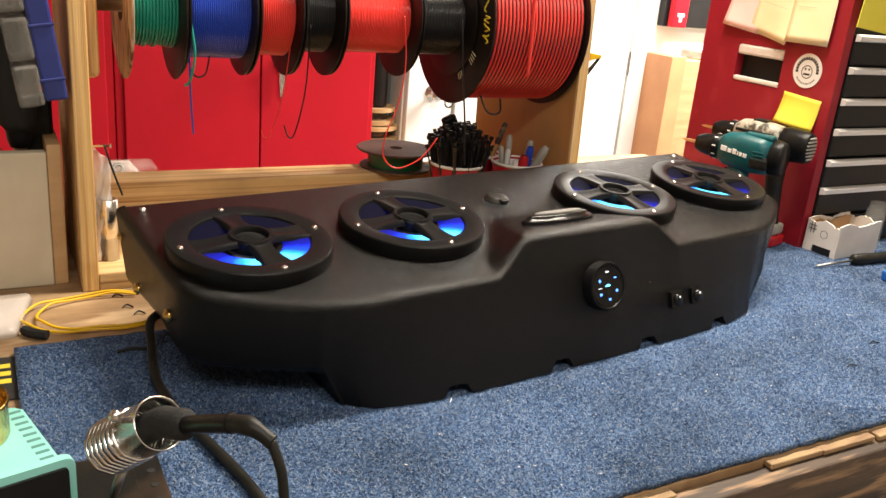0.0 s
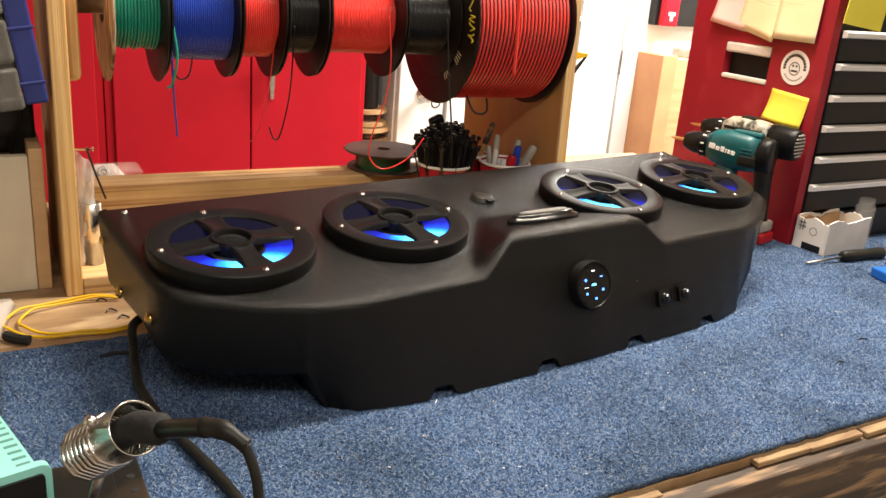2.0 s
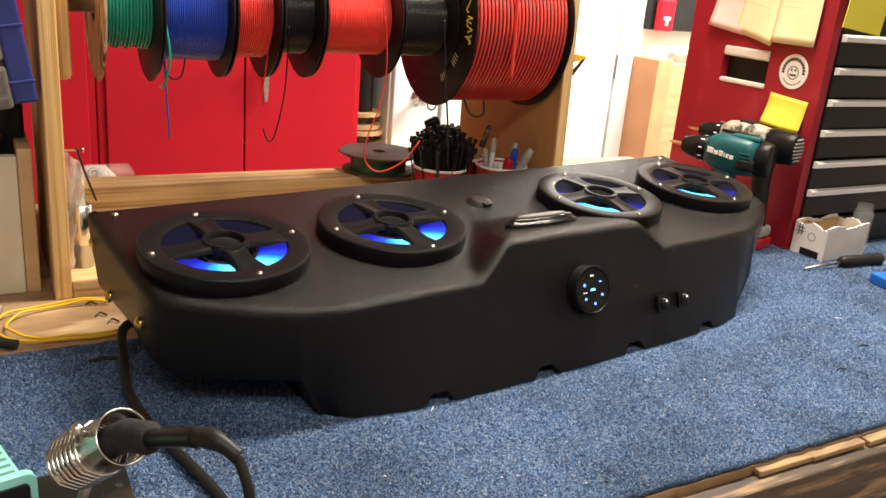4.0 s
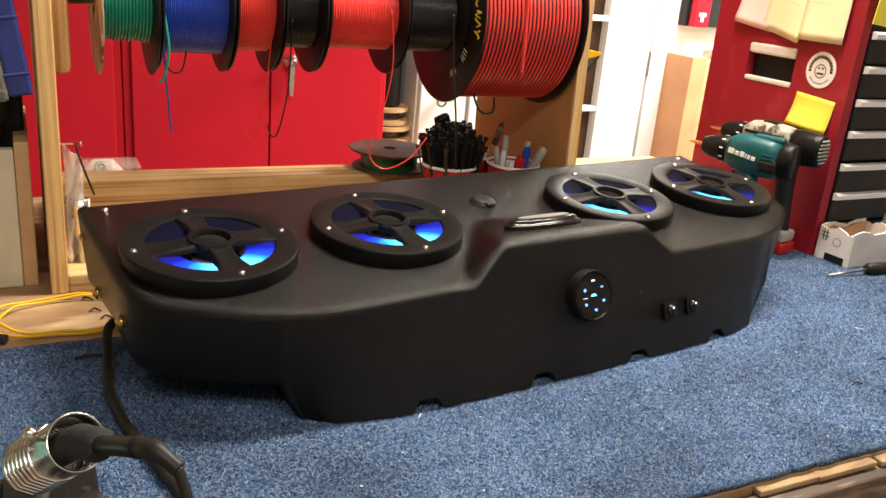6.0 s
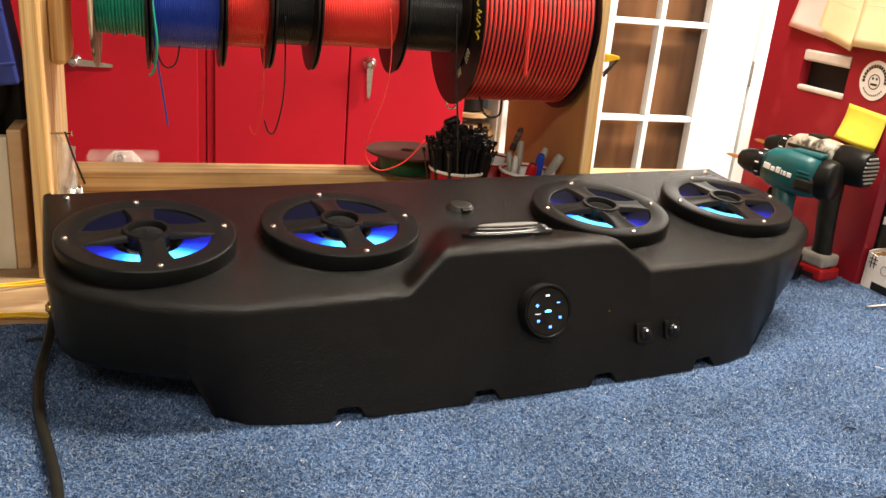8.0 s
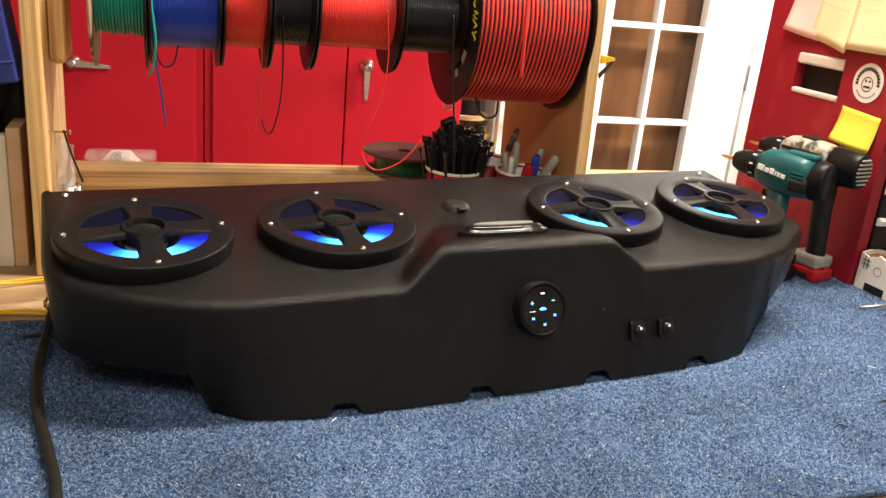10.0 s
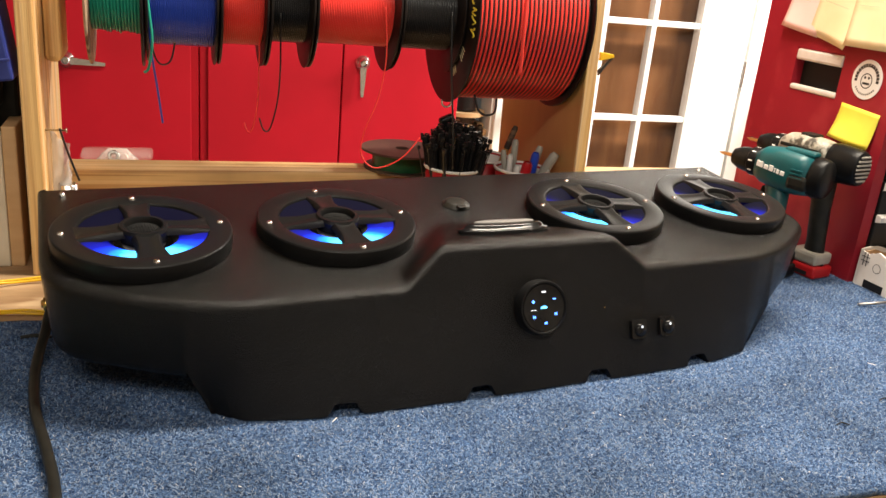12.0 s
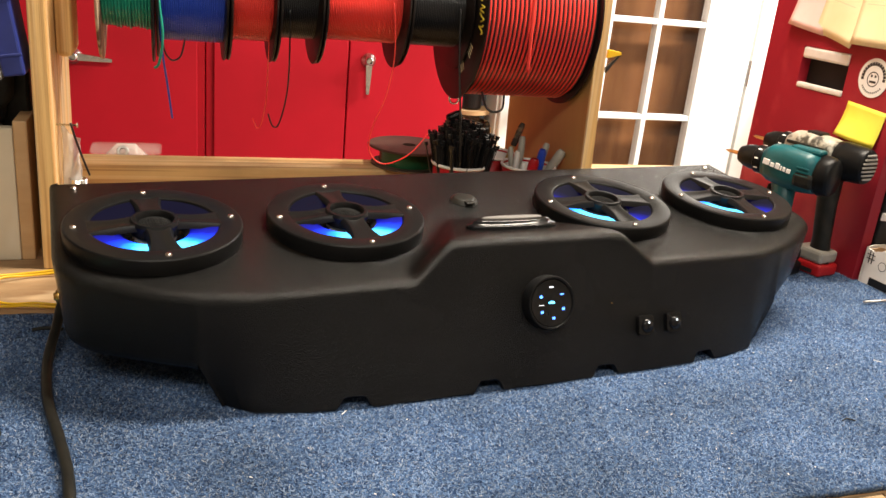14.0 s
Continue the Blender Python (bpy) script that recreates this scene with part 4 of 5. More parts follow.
stick("pen", at_cup(-0.014, 0.0, 0.02), at_cup(-0.034, 0.004, 0.140), 0.004, GREYPLASTIC, "clear ballpoint pen in the cup", "pen", GREYPLASTIC)
stick("pen", at_cup(-0.018, 0.01, 0.02), at_cup(-0.026, -0.008, 0.136), 0.004, WBLACK, "black ballpoint pen in the cup", "pen", WHITE)
stick("pen", at_cup(-0.01, -0.006, 0.02), at_cup(-0.020, -0.026, 0.122), 0.0045, WHITE, "white pen in the cup", "pen", WHITE)
for bx, ty, tx in ((0.828, 0.02, -0.012), (0.838, 0.0, -0.02), (0.848, 0.0, 0.035)):
    stick("brush", (bx, 1.318, TOP + 0.05), (bx + tx, 1.318 + ty - 0.02, TOP + 0.185), 0.0045, OAKPANEL, "small worn wooden brush", "brush", DARKWOOD)
hb = thing("black_grip", pose(0.768, 1.27, CUPZ + 0.06), "black plastic tool grip standing among the ties", "tool")
part("grip", box(-0.013, 0.013, -0.008, 0.008, 0.0, 0.142, 0.005, pose(0.036, 0, 0, 0, -24, 0)), GLOSS, hb)
part("hang_ring", lathe([(0.008 + 0.0016 * math.cos(a), 0.0016 * math.sin(a)) for a in [k * math.pi / 3 for k in range(6)]], 24, None, pose(-0.022, 0, 0.152, 90), close=True), STEEL, hb)

# flat spool of green wire lying on the beam
fs = thing("flat_spool", pose(0.715, 1.40, TOP + 0.0855), "brown flat spool of dark green wire lying on the beam", "wire spool")
part("flange", lathe([(0.012, 0.032), (0.072, 0.032), (0.074, 0.034), (0.072, 0.036), (0.012, 0.036)], 48, close=True), mat("brown_fibre_flange", (0.10, 0.05, 0.035), 0.5, second=(0.06, 0.028, 0.02), scale=25), fs)
part("winding", lathe([(0.05 + 0.002 * (k % 2), 0.002 + 0.0025 * k) for k in range(13)], 40), WDGREEN, fs, "dark green wire", True)
part("flange", lathe([(0.012, 0.0), (0.066, 0.0), (0.066, 0.003), (0.012, 0.003)], 48, close=True), DARKWOOD, fs)

# ---- left of the rack ----
tb_ = thing("steel_tube", pose(0.188, 1.212, TOP + 0.0165), "short polished steel tube standing upright", "tube")
part("wall", lathe([(0.0125, 0), (0.0125, 0.088), (0.0108, 0.089), (0.0108, 0.002)], 32, close=True), STEEL, tb_, "", True)

crate = thing("tool_crate", pose(0.025, 1.192, TOP - 0.008), "unpainted plywood tool crate against the rack", "crate")
part("front_panel", box(-0.20, 0.088, 0.0, 0.018, 0, 0.185, 0.002), PALEPLY, crate, "pale birch plywood face")
part("side_panel", box(0.0885, 0.106, 0.0, 0.25, 0, 0.195, 0.002), PLY, crate)
part("side_panel", box(-0.20, -0.182, 0.0185, 0.25, 0, 0.195, 0.002), PLY, crate)
part("bottom_panel", box(-0.182, 0.088, 0.0185, 0.25, 0, 0.016, 0.002), PLY, crate)

# tools over the crate
dv = thing("cordless_driver", pose(0.085, 1.24, TOP + 0.28), "black cordless driver standing bit down in the crate", "power tool")
part("body", loft([[(x * sx, y * sy, z) for x, y in oval(0.026, 0.026, 20)] for z, sx, sy in ((-0.085, 0.55, 0.55), (-0.07, 1.0, 1.0), (-0.01, 1.15, 1.2), (0.06, 1.1, 1.2), (0.13, 1.0, 1.1))]), FOAM, dv, "", True)
part("collar", lathe([(0.0, -0.105), (0.012, -0.105), (0.015, -0.095), (0.016, -0.083)], 20), PLASTIC, dv, "", True)
part("bit", lathe([(0.003, -0.19), (0.0045, -0.185), (0.0045, -0.13), (0.0085, -0.128), (0.0085, -0.104)], 16), DULLSTEEL, dv, "steel driver bit", True)
pl_ = thing("pliers", pose(0.075, 1.30, TOP + 0.01), "orange-handled pliers standing in the crate", "pliers")
for s in (-1, 1):
    part("handle", tube([(0.004 * s, 0, 0.10), (0.018 * s, 0, 0.15), (0.016 * s - 0.02, 0, 0.22), (-0.05 + 0.01 * s, 0.0, 0.30)], 0.006, 10), ORANGE, pl_, "", True)
part("jaw", box(-0.012, 0.012, -0.006, 0.006, 0.006, 0.11, 0.003), DULLSTEEL, pl_)
bk = thing("belt_clip_case", pose(0.108, 1.27, TOP + 0.008), "black plastic holder standing in the crate", "holder")
part("case", box(-0.02, 0.02, -0.012, 0.012, 0.0, 0.235, 0.005), RUBBER, bk)
part("loop", lathe([(0.011 + 0.004 * math.cos(a), 0.005 * math.sin(a)) for a in [k * math.pi / 3 for k in range(6)]], 24, None, pose(-0.012, -0.014, 0.225, 90), close=True), RUBBER, bk)

org = thing("parts_organizer", pose(0.118, 1.16, TOP + 0.255) @ pose(0, 0, 0, 0, -8, 0), "navy and clear plastic parts organizer hung on the rack", "organizer")
part("back", box(-0.004, 0.022, -0.012, 0.06, -0.004, 0.27, 0.003), NAVY, org, "navy plastic back")
for z in (0.02, 0.085, 0.15, 0.215):
    part("rib", box(-0.006, 0.0235, -0.0145, -0.0125, z, z + 0.004, 0.001), NAVY, org)
for k in range(5):
    part("bin", box(-0.034, -0.005, -0.016, 0.05, -0.008 + k * 0.056, 0.042 + k * 0.056, 0.004), CLEAR, org, "clear plastic bin")
nl = thing("nail", pose(0.165, 1.196, 1.103), "long nail driven into the rack upright", "nail")
part("shank", lathe([(0.0014, 0.0), (0.0014, 0.028), (0.0035, 0.0285), (0.0035, 0.030)], 12, None, pose(-0.002, 0, 0, 0, 90, 0), caps=True), STEEL, nl, "", True)
nb = bmesh.new()
rn = random.Random(3)
grid = [[nb.verts.new((0.169 + 0.022 * i / 8 + 0.003 * rn.random(), 1.205 + 0.012 * rn.random() + 0.006 * math.sin(i + j), 1.100 - 0.19 * j / 12 * (1 - 0.55 * i / 8) - 0.02 * i / 8)) for i in range(9)] for j in range(13)]
for j in range(12):
    for i in range(8):
        nb.faces.new((grid[j][i], grid[j][i + 1], grid[j + 1][i + 1], grid[j + 1][i]))
bagm = part("plastic_bag", nb, BAG, None, "crumpled clear plastic bag hanging from the nail", True)
sol = bagm.modifiers.new("thick", "SOLIDIFY")
sol.thickness = 0.0008
tagged(bagm, category="bag")
tagged(part("cable_tie", tube([(0.184, 1.194, 1.106), (0.193, 1.193, 1.072), (0.205, 1.195, 1.034)], 0.0016, 6), WBLACK, None, "single black cable tie hanging from the nail", True), category="cable tie")

tub = thing("plastic_tub", pose(0.240, 1.478, TOP + 0.0445), "clear plastic tub of small parts on the beam", "tub")
part("wall", loft([[(x, y, z) for x, y in fillet([(-a, -b), (a, -b), (a, b), (-a, b)], 0.012)] for a, b, z in ((0.048, 0.03, 0.0), (0.054, 0.034, 0.038), (0.057, 0.037, 0.039), (0.056, 0.036, 0.042))]), CLEAR, tub, "", True)
part("bag", loft([[(x * (1 + 0.1 * math.sin(7 * x * 100 + z * 90)), y, z) for x, y in fillet([(-a, -b), (a, -b), (a, b), (-a, b)], 0.01)] for a, b, z in ((0.03, 0.02, 0.003), (0.036, 0.024, 0.02), (0.022, 0.012, 0.04), (0.014, 0.004, 0.048))]), BAG, tub, "", True)
part("fitting", lathe([(0.007 + 0.003 * math.cos(a), 0.003 * math.sin(a)) for a in [k * math.pi / 3 for k in range(6)]], 20, None, pose(-0.005, -0.02, 0.04, 70), close=True), DULLSTEEL, tub)
# two round clear plastic lids, not saucers
for x in (0.40, 0.52):
    part_ = part("plastic_lid", lathe([(0.0, 0.0), (0.05, 0.0), (0.052, 0.003), (0.049, 0.0045), (0.0, 0.004)], 40, None, pose(x, 1.50, TOP + 0.0445)), CLEAR, None, "clear round plastic lid lying on the beam", True)
    tagged(part_, category="saucer", group="saucers on the beam")
ym = thing("yellow_square", pose(0.953, 1.17, 1.238) @ Matrix.Diagonal((0.75, 0.75, 0.75, 1)), "small yellow plastic square hung beside the upright", "square")
part("blade", prism([(0, 0), (0.032, 0.008), (0.030, 0.014), (0.0, 0.018)], -0.004, 0.004, None, pose(0, 0, 0, 90), 0.001), YELLOW, ym)
part("edge", prism([(0.002, -0.03), (0.03, 0.007), (0.026, 0.007), (0.0, -0.02)], -0.003, 0.003, None, pose(0, 0, 0, 90)), WBLACK, ym)

# yellow cable loops on the bare bench top
yc = thing("yellow_cable", pose(0, 0, 0), "thin yellow cable looped on the wooden bench top", "cable")
for s, o in ((1.0, 0.0), (0.88, 0.006)):
    pts = []
    for k in range(15):
        a = radians(60 + k * 20)
        pts.append((0.160 + 0.094 * s * math.cos(a) + o, 1.075 + 0.060 * s * math.sin(a), TOP - 0.0035 + 0.003 * (k % 3 == 1)))
    part("loop", tube(pts, 0.0018, 8), YELLOW, yc, "", True)
part("end_sleeve", tube([(0.068, 1.040, TOP - 0.002), (0.078, 1.026, TOP - 0.0015), (0.092, 1.018, TOP - 0.002)], 0.006, 8), FOAM, yc, "frayed black sleeve")
for k, (x, y) in enumerate(((0.185, 1.085), (0.196, 1.06), (0.178, 1.125))):
    w = tagged(part("debris", tube([(x, y, TOP - 0.006), (x + 0.006, y + 0.004, TOP - 0.004), (x + 0.013, y - 0.002, TOP - 0.006)], 0.0012, 6), WBLACK, None, "curled scrap of black wire on the bench", True), category="scrap", group="scraps on the bench")

# printed card and paper left of the carpet
cd = thing("printed_card", pose(0.03, 0.97, TOP - 0.0075), "black and yellow printed card lying on the bench", "card")
part("card", box(-0.10, 0.026, -0.09, 0.010, 0.0, 0.0015), BLACKINK, cd)
for k in range(3):
    for i in range(7):
        part("print_bar", box(-0.09 + i * 0.0163, -0.078 + i * 0.0163, -0.018 - k * 0.018, -0.008 - k * 0.018, 0.0016, 0.0019), YPRINT, cd)
pb = thing("poly_bag", pose(0.035, 1.09, TOP - 0.0075), "clear poly bag with an orange label on the bench", "bag")
part("film", loft([[(x, y, z) for x, y in fillet([(-a, -b), (a * 0.5, -b), (a, b), (-a, b)], 0.01)] for a, b, z in ((0.05, 0.06, 0.0), (0.046, 0.056, 0.010), (0.03, 0.03, 0.014))]), BAG, pb, "", True)
part("label", box(-0.03, 0.0, -0.01, 0.03, 0.0146, 0.0152), ORANGE, pb)

# ---- soldering station ----
SM = pose(0.072, 0.685, TOP, 0, 0, 14)
st = thing("soldering_station", SM, "mint green soldering station with a dark front panel", "soldering station")
part("case", prism(fillet([(-0.14, -0.035), (0.0, -0.035), (0.0, 0.078), (-0.14, 0.078)], 0.012), 0.002, 0.052, None, None, 0.004), MINT, st)
part("bezel", prism(fillet([(-0.144, 0.0), (0.006, 0.0), (0.006, 0.062), (-0.144, 0.062)], 0.008), 0.0, 0.008, None, pose(0, -0.037, 0, 90), 0.001), MINT, st)
part("panel", prism(fillet([(-0.137, 0.004), (0.0, 0.004), (0.0, 0.055), (-0.137, 0.055)], 0.004), 0.0, 0.0025, None, pose(0, -0.0452, 0, 90)), DRAWER, st, "dark front panel")
for k in range(2):
    part("print_bar", box(-0.06, -0.045, -0.0485, -0.0479, 0.03 + k * 0.008, 0.034 + k * 0.008), CUPWHITE, st)
for k in range(9):
    part("vent_slot", box(-0.013, -0.0025, -0.022 + k * 0.0105, -0.0185 + k * 0.0105, 0.0505, 0.0524), mat("vent_shadow_teal", (0.10, 0.26, 0.24), 0.5) if k == 0 else bpy.data.materials["vent_shadow_teal"], st)
tin = thing("wire_wool_tin", SM @ pose(-0.052, 0.042, 0.0525), "gold tin of brass wire wool on the station", "tin")
part("tin", lathe([(0.0, 0.0), (0.033, 0.0), (0.034, 0.002), (0.034, 0.030), (0.0355, 0.032), (0.0345, 0.035), (0.033, 0.033), (0.033, 0.01), (0.0, 0.01)], 40), BRASS, tin, "", True)
ww = bmesh.new()
rn = random.Random(11)
for k in range(46):
    p = Vector((rn.uniform(-0.022, 0.022), rn.uniform(-0.022, 0.022), rn.uniform(0.02, 0.05)))
    pts = [p + Vector((rn.uniform(-0.012, 0.012), rn.uniform(-0.012, 0.012), rn.uniform(-0.01, 0.012))) for _ in range(4)]
    tube(pts, 0.0007, 4, ww)
tagged(part("wire_wool", ww, BRASS, tin, "curly brass wire wool"), kind="stuff")

IM = pose(0.160, 0.690, TOP)
ih = thing("iron_holder", IM, "coiled steel soldering iron holder on a black base", "iron stand")
part("base_plate", box(-0.088, 0.002, -0.115, 0.034, 0.0, 0.006, 0.002), RUSTBLACK, ih)
part("base_lip", box(-0.088, -0.076, -0.115, 0.034, 0.006, 0.016, 0.002), RUSTBLACK, ih)
part("tray", box(-0.07, -0.022, -0.05, 0.026, 0.006, 0.010, 0.001), RUSTBLACK, ih)
for k in range(4):
    part("bolt_hole", lathe([(0.0, 0.0066), (0.0032, 0.0066), (0.0036, 0.006)], 16, None, pose(-0.008, -0.07 + k * 0.022, 0)), BLACKINK, ih)
AX0, AX1 = Vector((-0.045, -0.050, 0.066)), Vector((-0.016, -0.103, 0.112))
d = (AX1 - AX0).normalized()
Q = Matrix.Translation(AX0) @ d.to_track_quat("Z", "Y").to_matrix().to_4x4()
LEN = (AX1 - AX0).length
sb = bmesh.new()
pts = []
N = 7
for k in range(N * 12 + 1):
    f = k / (N * 12)
    r = 0.0218 - 0.0015 * f
    pts.append(Q @ Vector((r * math.cos(2 * math.pi * N * f), r * math.sin(2 * math.pi * N * f), LEN * 0.62 * f)))
rings, prev = [], None
for i, p in enumerate(pts):
    tng = (pts[min(i + 1, len(pts) - 1)] - pts[max(i - 1, 0)]).normalized()
    s_ = tng.cross(d).normalized()
    u_ = s_.cross(tng)
    rings.append([sb.verts.new(p + 0.0018 * (math.cos(k * math.pi / 3) * s_ + math.sin(k * math.pi / 3) * u_)) for k in range(6)])
for a, b in zip(rings, rings[1:]):
    for k in range(6):
        sb.faces.new((a[k], a[(k + 1) % 6], b[(k + 1) % 6], b[k]))
part("coil", sb, STEEL, ih, "coiled steel wire", True)
part("sleeve", lathe([(0.0192, LEN * 0.50), (0.0203, LEN * 0.51), (0.0203, LEN * 0.98), (0.0212, LEN), (0.0203, LEN * 1.01), (0.0190, LEN * 0.99)], 44, None, Q, close=True), STEEL, ih, "bright steel sleeve", True)
part("strut", tube([tuple(Q @ Vector((0, 0, LEN * 0.25)) - Vector((0, 0, 0.024))), (-0.048, -0.045, 0.006)], 0.004, 10), DULLSTEEL, ih, "", True)
part("thumb_screw", lathe([(0.0, 0.010), (0.004, 0.009), (0.0045, 0.003), (0.003, 0.0)], 14, None, Q @ pose(-0.014, 0.015, LEN * 0.70, -45, -60, 0)), STEEL, ih, "", True)

iron = thing("soldering_iron", IM, "black soldering iron resting in its holder", "soldering iron")
H0 = Q @ Vector((0, 0, LEN * 0.35))
part("tip", tube([tuple(Q @ Vector((0, 0, 0.004))), tuple(H0)], 0.003, 10), DULLSTEEL, iron, "", True)
hd = [H0, AX1, Vector((-0.010, -0.116, 0.118)), Vector((-0.002, -0.132, 0.124))]
part("grip", tube([tuple(p) for p in hd], lambda f: 0.0118 if f < 0.93 else 0.0100, 20), FOAM, iron, "black foam grip", True)
part("handle", tube([(-0.003, -0.130, 0.123), (0.006, -0.165, 0.142), (0.015, -0.195, 0.157)], 0.0066, 16), PLASTIC, iron, "", True)
part("strain_relief", tube([(0.014, -0.192, 0.156), (0.022, -0.210, 0.162), (0.033, -0.222, 0.155)], lambda f: (0.0072 - 0.0024 * f) * (1 + 0.10 * math.sin(f * 90)), 14), RUBBER, iron, "ribbed strain relief", True)
part("cord", tube([(0.032, -0.221, 0.156), (0.037, -0.232, 0.132), (0.036, -0.238, 0.085), (0.030, -0.236, 0.0), (0.02, -0.23, -0.2), (0.0, -0.22, -0.5)], 0.0034, 10), RUBBER, iron, "", True)

# ---- tool chest with a red side panel ----
CH = pose(1.385, 1.015, TOP)
ch = thing("tool_chest", CH, "black drawer tool chest with a dark red wooden side panel", "tool chest")
# side panel with a cut-out grip
sp_ = bmesh.new()
Y0, Y1, ZT = 0.0, 0.333, 0.62
SY0, SY1, SZ0, SZ1 = 0.122, 0.236, 0.281, 0.353
add_box(sp_, 0.0, 0.02, Y0, SY0, 0.0, ZT)
add_box(sp_, 0.0, 0.02, SY1, Y1, 0.0, ZT)
add_box(sp_, 0.0, 0.02, SY0, SY1, 0.0, SZ0)
add_box(sp_, 0.0, 0.02, SY0, SY1, SZ1, ZT)
bmesh.ops.remove_doubles(sp_, verts=sp_.verts, dist=0.0005)
part("side_panel", sp_, REDWOOD, ch, "dark red painted wooden side")
part("slot_back", box(0.05, 0.06, SY0 - 0.02, SY1 + 0.02, SZ0 - 0.03, SZ1 + 0.03), REDWOOD, ch)
def bent(y0, y1):
    """A bent metal scoop: a concave sheet from the slot's upper back to its lower edge."""
    pr = []
    for k in range(9):
        a = radians(90 * k / 8)
        pr.append((0.006 + 0.040 * math.cos(a), SZ1 - 0.018 - (SZ1 - SZ0 - 0.022) * math.sin(a)))
    ring = pr + [(x + 0.002, z - 0.0025) for x, z in reversed(pr)]
    return loft([[(x, y, z) for x, z in ring] for y in (y0, y1)])


part("slot_lip", box(-0.002, 0.014, SY0 + 0.001, SY1 - 0.001, SZ1 - 0.020, SZ1 - 0.0005, 0.004), ALU, ch, "bent metal upper lip")
part("slot_lip", box(-0.002, 0.010, SY0 + 0.001, SY1 - 0.001, SZ0 + 0.0005, SZ0 + 0.010, 0.003), ALU, ch, "bent metal lower lip")
part("slot_scoop", bent(SY0 + 0.001, SY1 - 0.03), ALU, ch, "bent metal scoop", True)
part("carcass", box(0.0205, 0.60, 0.012, 0.33, 0.0, ZT, 0.002), DRAWER, ch)
for k, z in enumerate((0.39, 0.333, 0.277, 0.222, 0.164, 0.111)):
    dr = part("drawer", box(0.024, 0.596, -0.004, 0.0115, z - 0.046, z + 0.006, 0.002), DRAWER, ch, "black steel drawer front")
    part("pull", prism([(-0.004, -0.006), (-0.014, -0.004), (-0.015, 0.004), (-0.012, 0.006), (-0.004, 0.007)], 0.022, 0.596, None, pose(0, 0, z, 90, 0, 90)), ALU, dr, "brushed aluminium pull")
part("base_strip", box(0.024, 0.596, -0.004, 0.0115, 0.0, 0.058, 0.002), DRAWER, ch)


def on_panel(y, z, out=0.0005):
    """Local x runs along the panel towards the viewer, local y up, local z out of the panel."""
    return CH @ Matrix(((0, 0, -1, -out), (-1, 0, 0, y), (0, 1, 0, z - TOP), (0, 0, 0, 1)))


def note(y0, y1, z0, z1, m, lab, curl=0.006, turn=0.0, out=0.001):
    bm = bmesh.new()
    w, h = y1 - y0, z1 - z0
    n = 8
    g = [[bm.verts.new((-w / 2 + w * i / n, -h / 2 + h * j / n, curl * (1 - j / n) ** 2 * (0.6 + 0.6 * math.sin(2.4 * i / n + y0 * 40)))) for i in range(n + 1)] for j in range(n + 1)]
    for j in range(n):
        for i in range(n):
            bm.faces.new((g[j][i], g[j][i + 1], g[j + 1][i + 1], g[j + 1][i]))
    r = bmesh.ops.extrude_face_region(bm, geom=bm.faces[:])
    bmesh.ops.translate(bm, vec=(0, 0, 0.0003), verts=[v for v in r["geom"] if isinstance(v, bmesh.types.BMVert)])
    t = thing("sticky_note", on_panel((y0 + y1) / 2, (z0 + z1) / 2, out) @ pose(0, 0, 0, 0, 0, turn), lab, "note", "notes stuck on the chest")
    part("sheet", bm, m, t, "", True)
    rn = random.Random(int(y0 * 1000))
    for k in range(3):
        if m is YNOTE:
            break
        part("scribble", box(-w * 0.35, w * rn.uniform(0.0, 0.35), h * (0.36 - 0.14 * k), h * (0.366 - 0.14 * k), curl * 0.5 + 0.0006, curl * 0.5 + 0.0008), INK, t)
    return t


note(0.185, 0.275, 1.300, 1.39, PINKNOTE, "pink paper note with faint handwriting", 0.008, -8)
note(0.105, 0.205, 1.290, 1.395, CREAMNOTE, "cream paper note with faint handwriting", 0.014, -10, 0.004)
note(0.026, 0.118, 1.290, 1.40, CREAMNOTE, "pale yellow paper note with faint handwriting", 0.006, 0, 0.007)
note(0.020, 0.105, 1.140, 1.197, YNOTE, "bright yellow sticky note curling at the foot", 0.012, -4)
yn = thing("sticky_note", CH @ pose(0.045, -0.0055, 0.44, 90), "yellow note hanging over the top drawer", "note", "notes stuck on the chest")
part("sheet", box(-0.045, 0.06, -0.035, 0.10, 0.0, 0.0012, 0.0, pose(0, 0, 0.012, 0, 0, -6)), YNOTE, yn)
bn = thing("sticky_note", CH @ pose(0.15, -0.0055, 0.42, 90), "blue note stuck on a drawer", "note", "notes stuck on the chest")
part("sheet", box(-0.03, 0.05, -0.02, 0.10, 0.0, 0.0012, 0.0, pose(0, 0, 0.013)), BLUENOTE, bn)

# round white sticker: a plain ringed badge
stk = thing("round_sticker", on_panel(0.063, 1.243, 0.0006), "round white sticker with black ring lettering and emblem", "sticker")
part("disc", lathe([(0.0, 0.0008), (0.031, 0.0008), (0.0313, 0.0)], 48), CUPWHITE, stk)
for k in range(17):
    a = radians(200 - k * 13.5)
    if k not in (0, 16):
        part("ring_bar", box(-0.0022, 0.0022, -0.0028, 0.0028, 0.0009, 0.0011, 0.0, pose(0, 0, 0, 0, 0, math.degrees(a) - 90) @ pose(0, 0.0225, 0)), BLACKINK, stk)
for k in range(12):
    a = 218 + k * 9.5
    part("ring_bar", box(-0.0010, 0.0010, -0.0014, 0.0014, 0.0009, 0.0011, 0.0, pose(0, 0, 0, 0, 0, a - 90) @ pose(0, 0.0235, 0)), BLACKINK, stk)
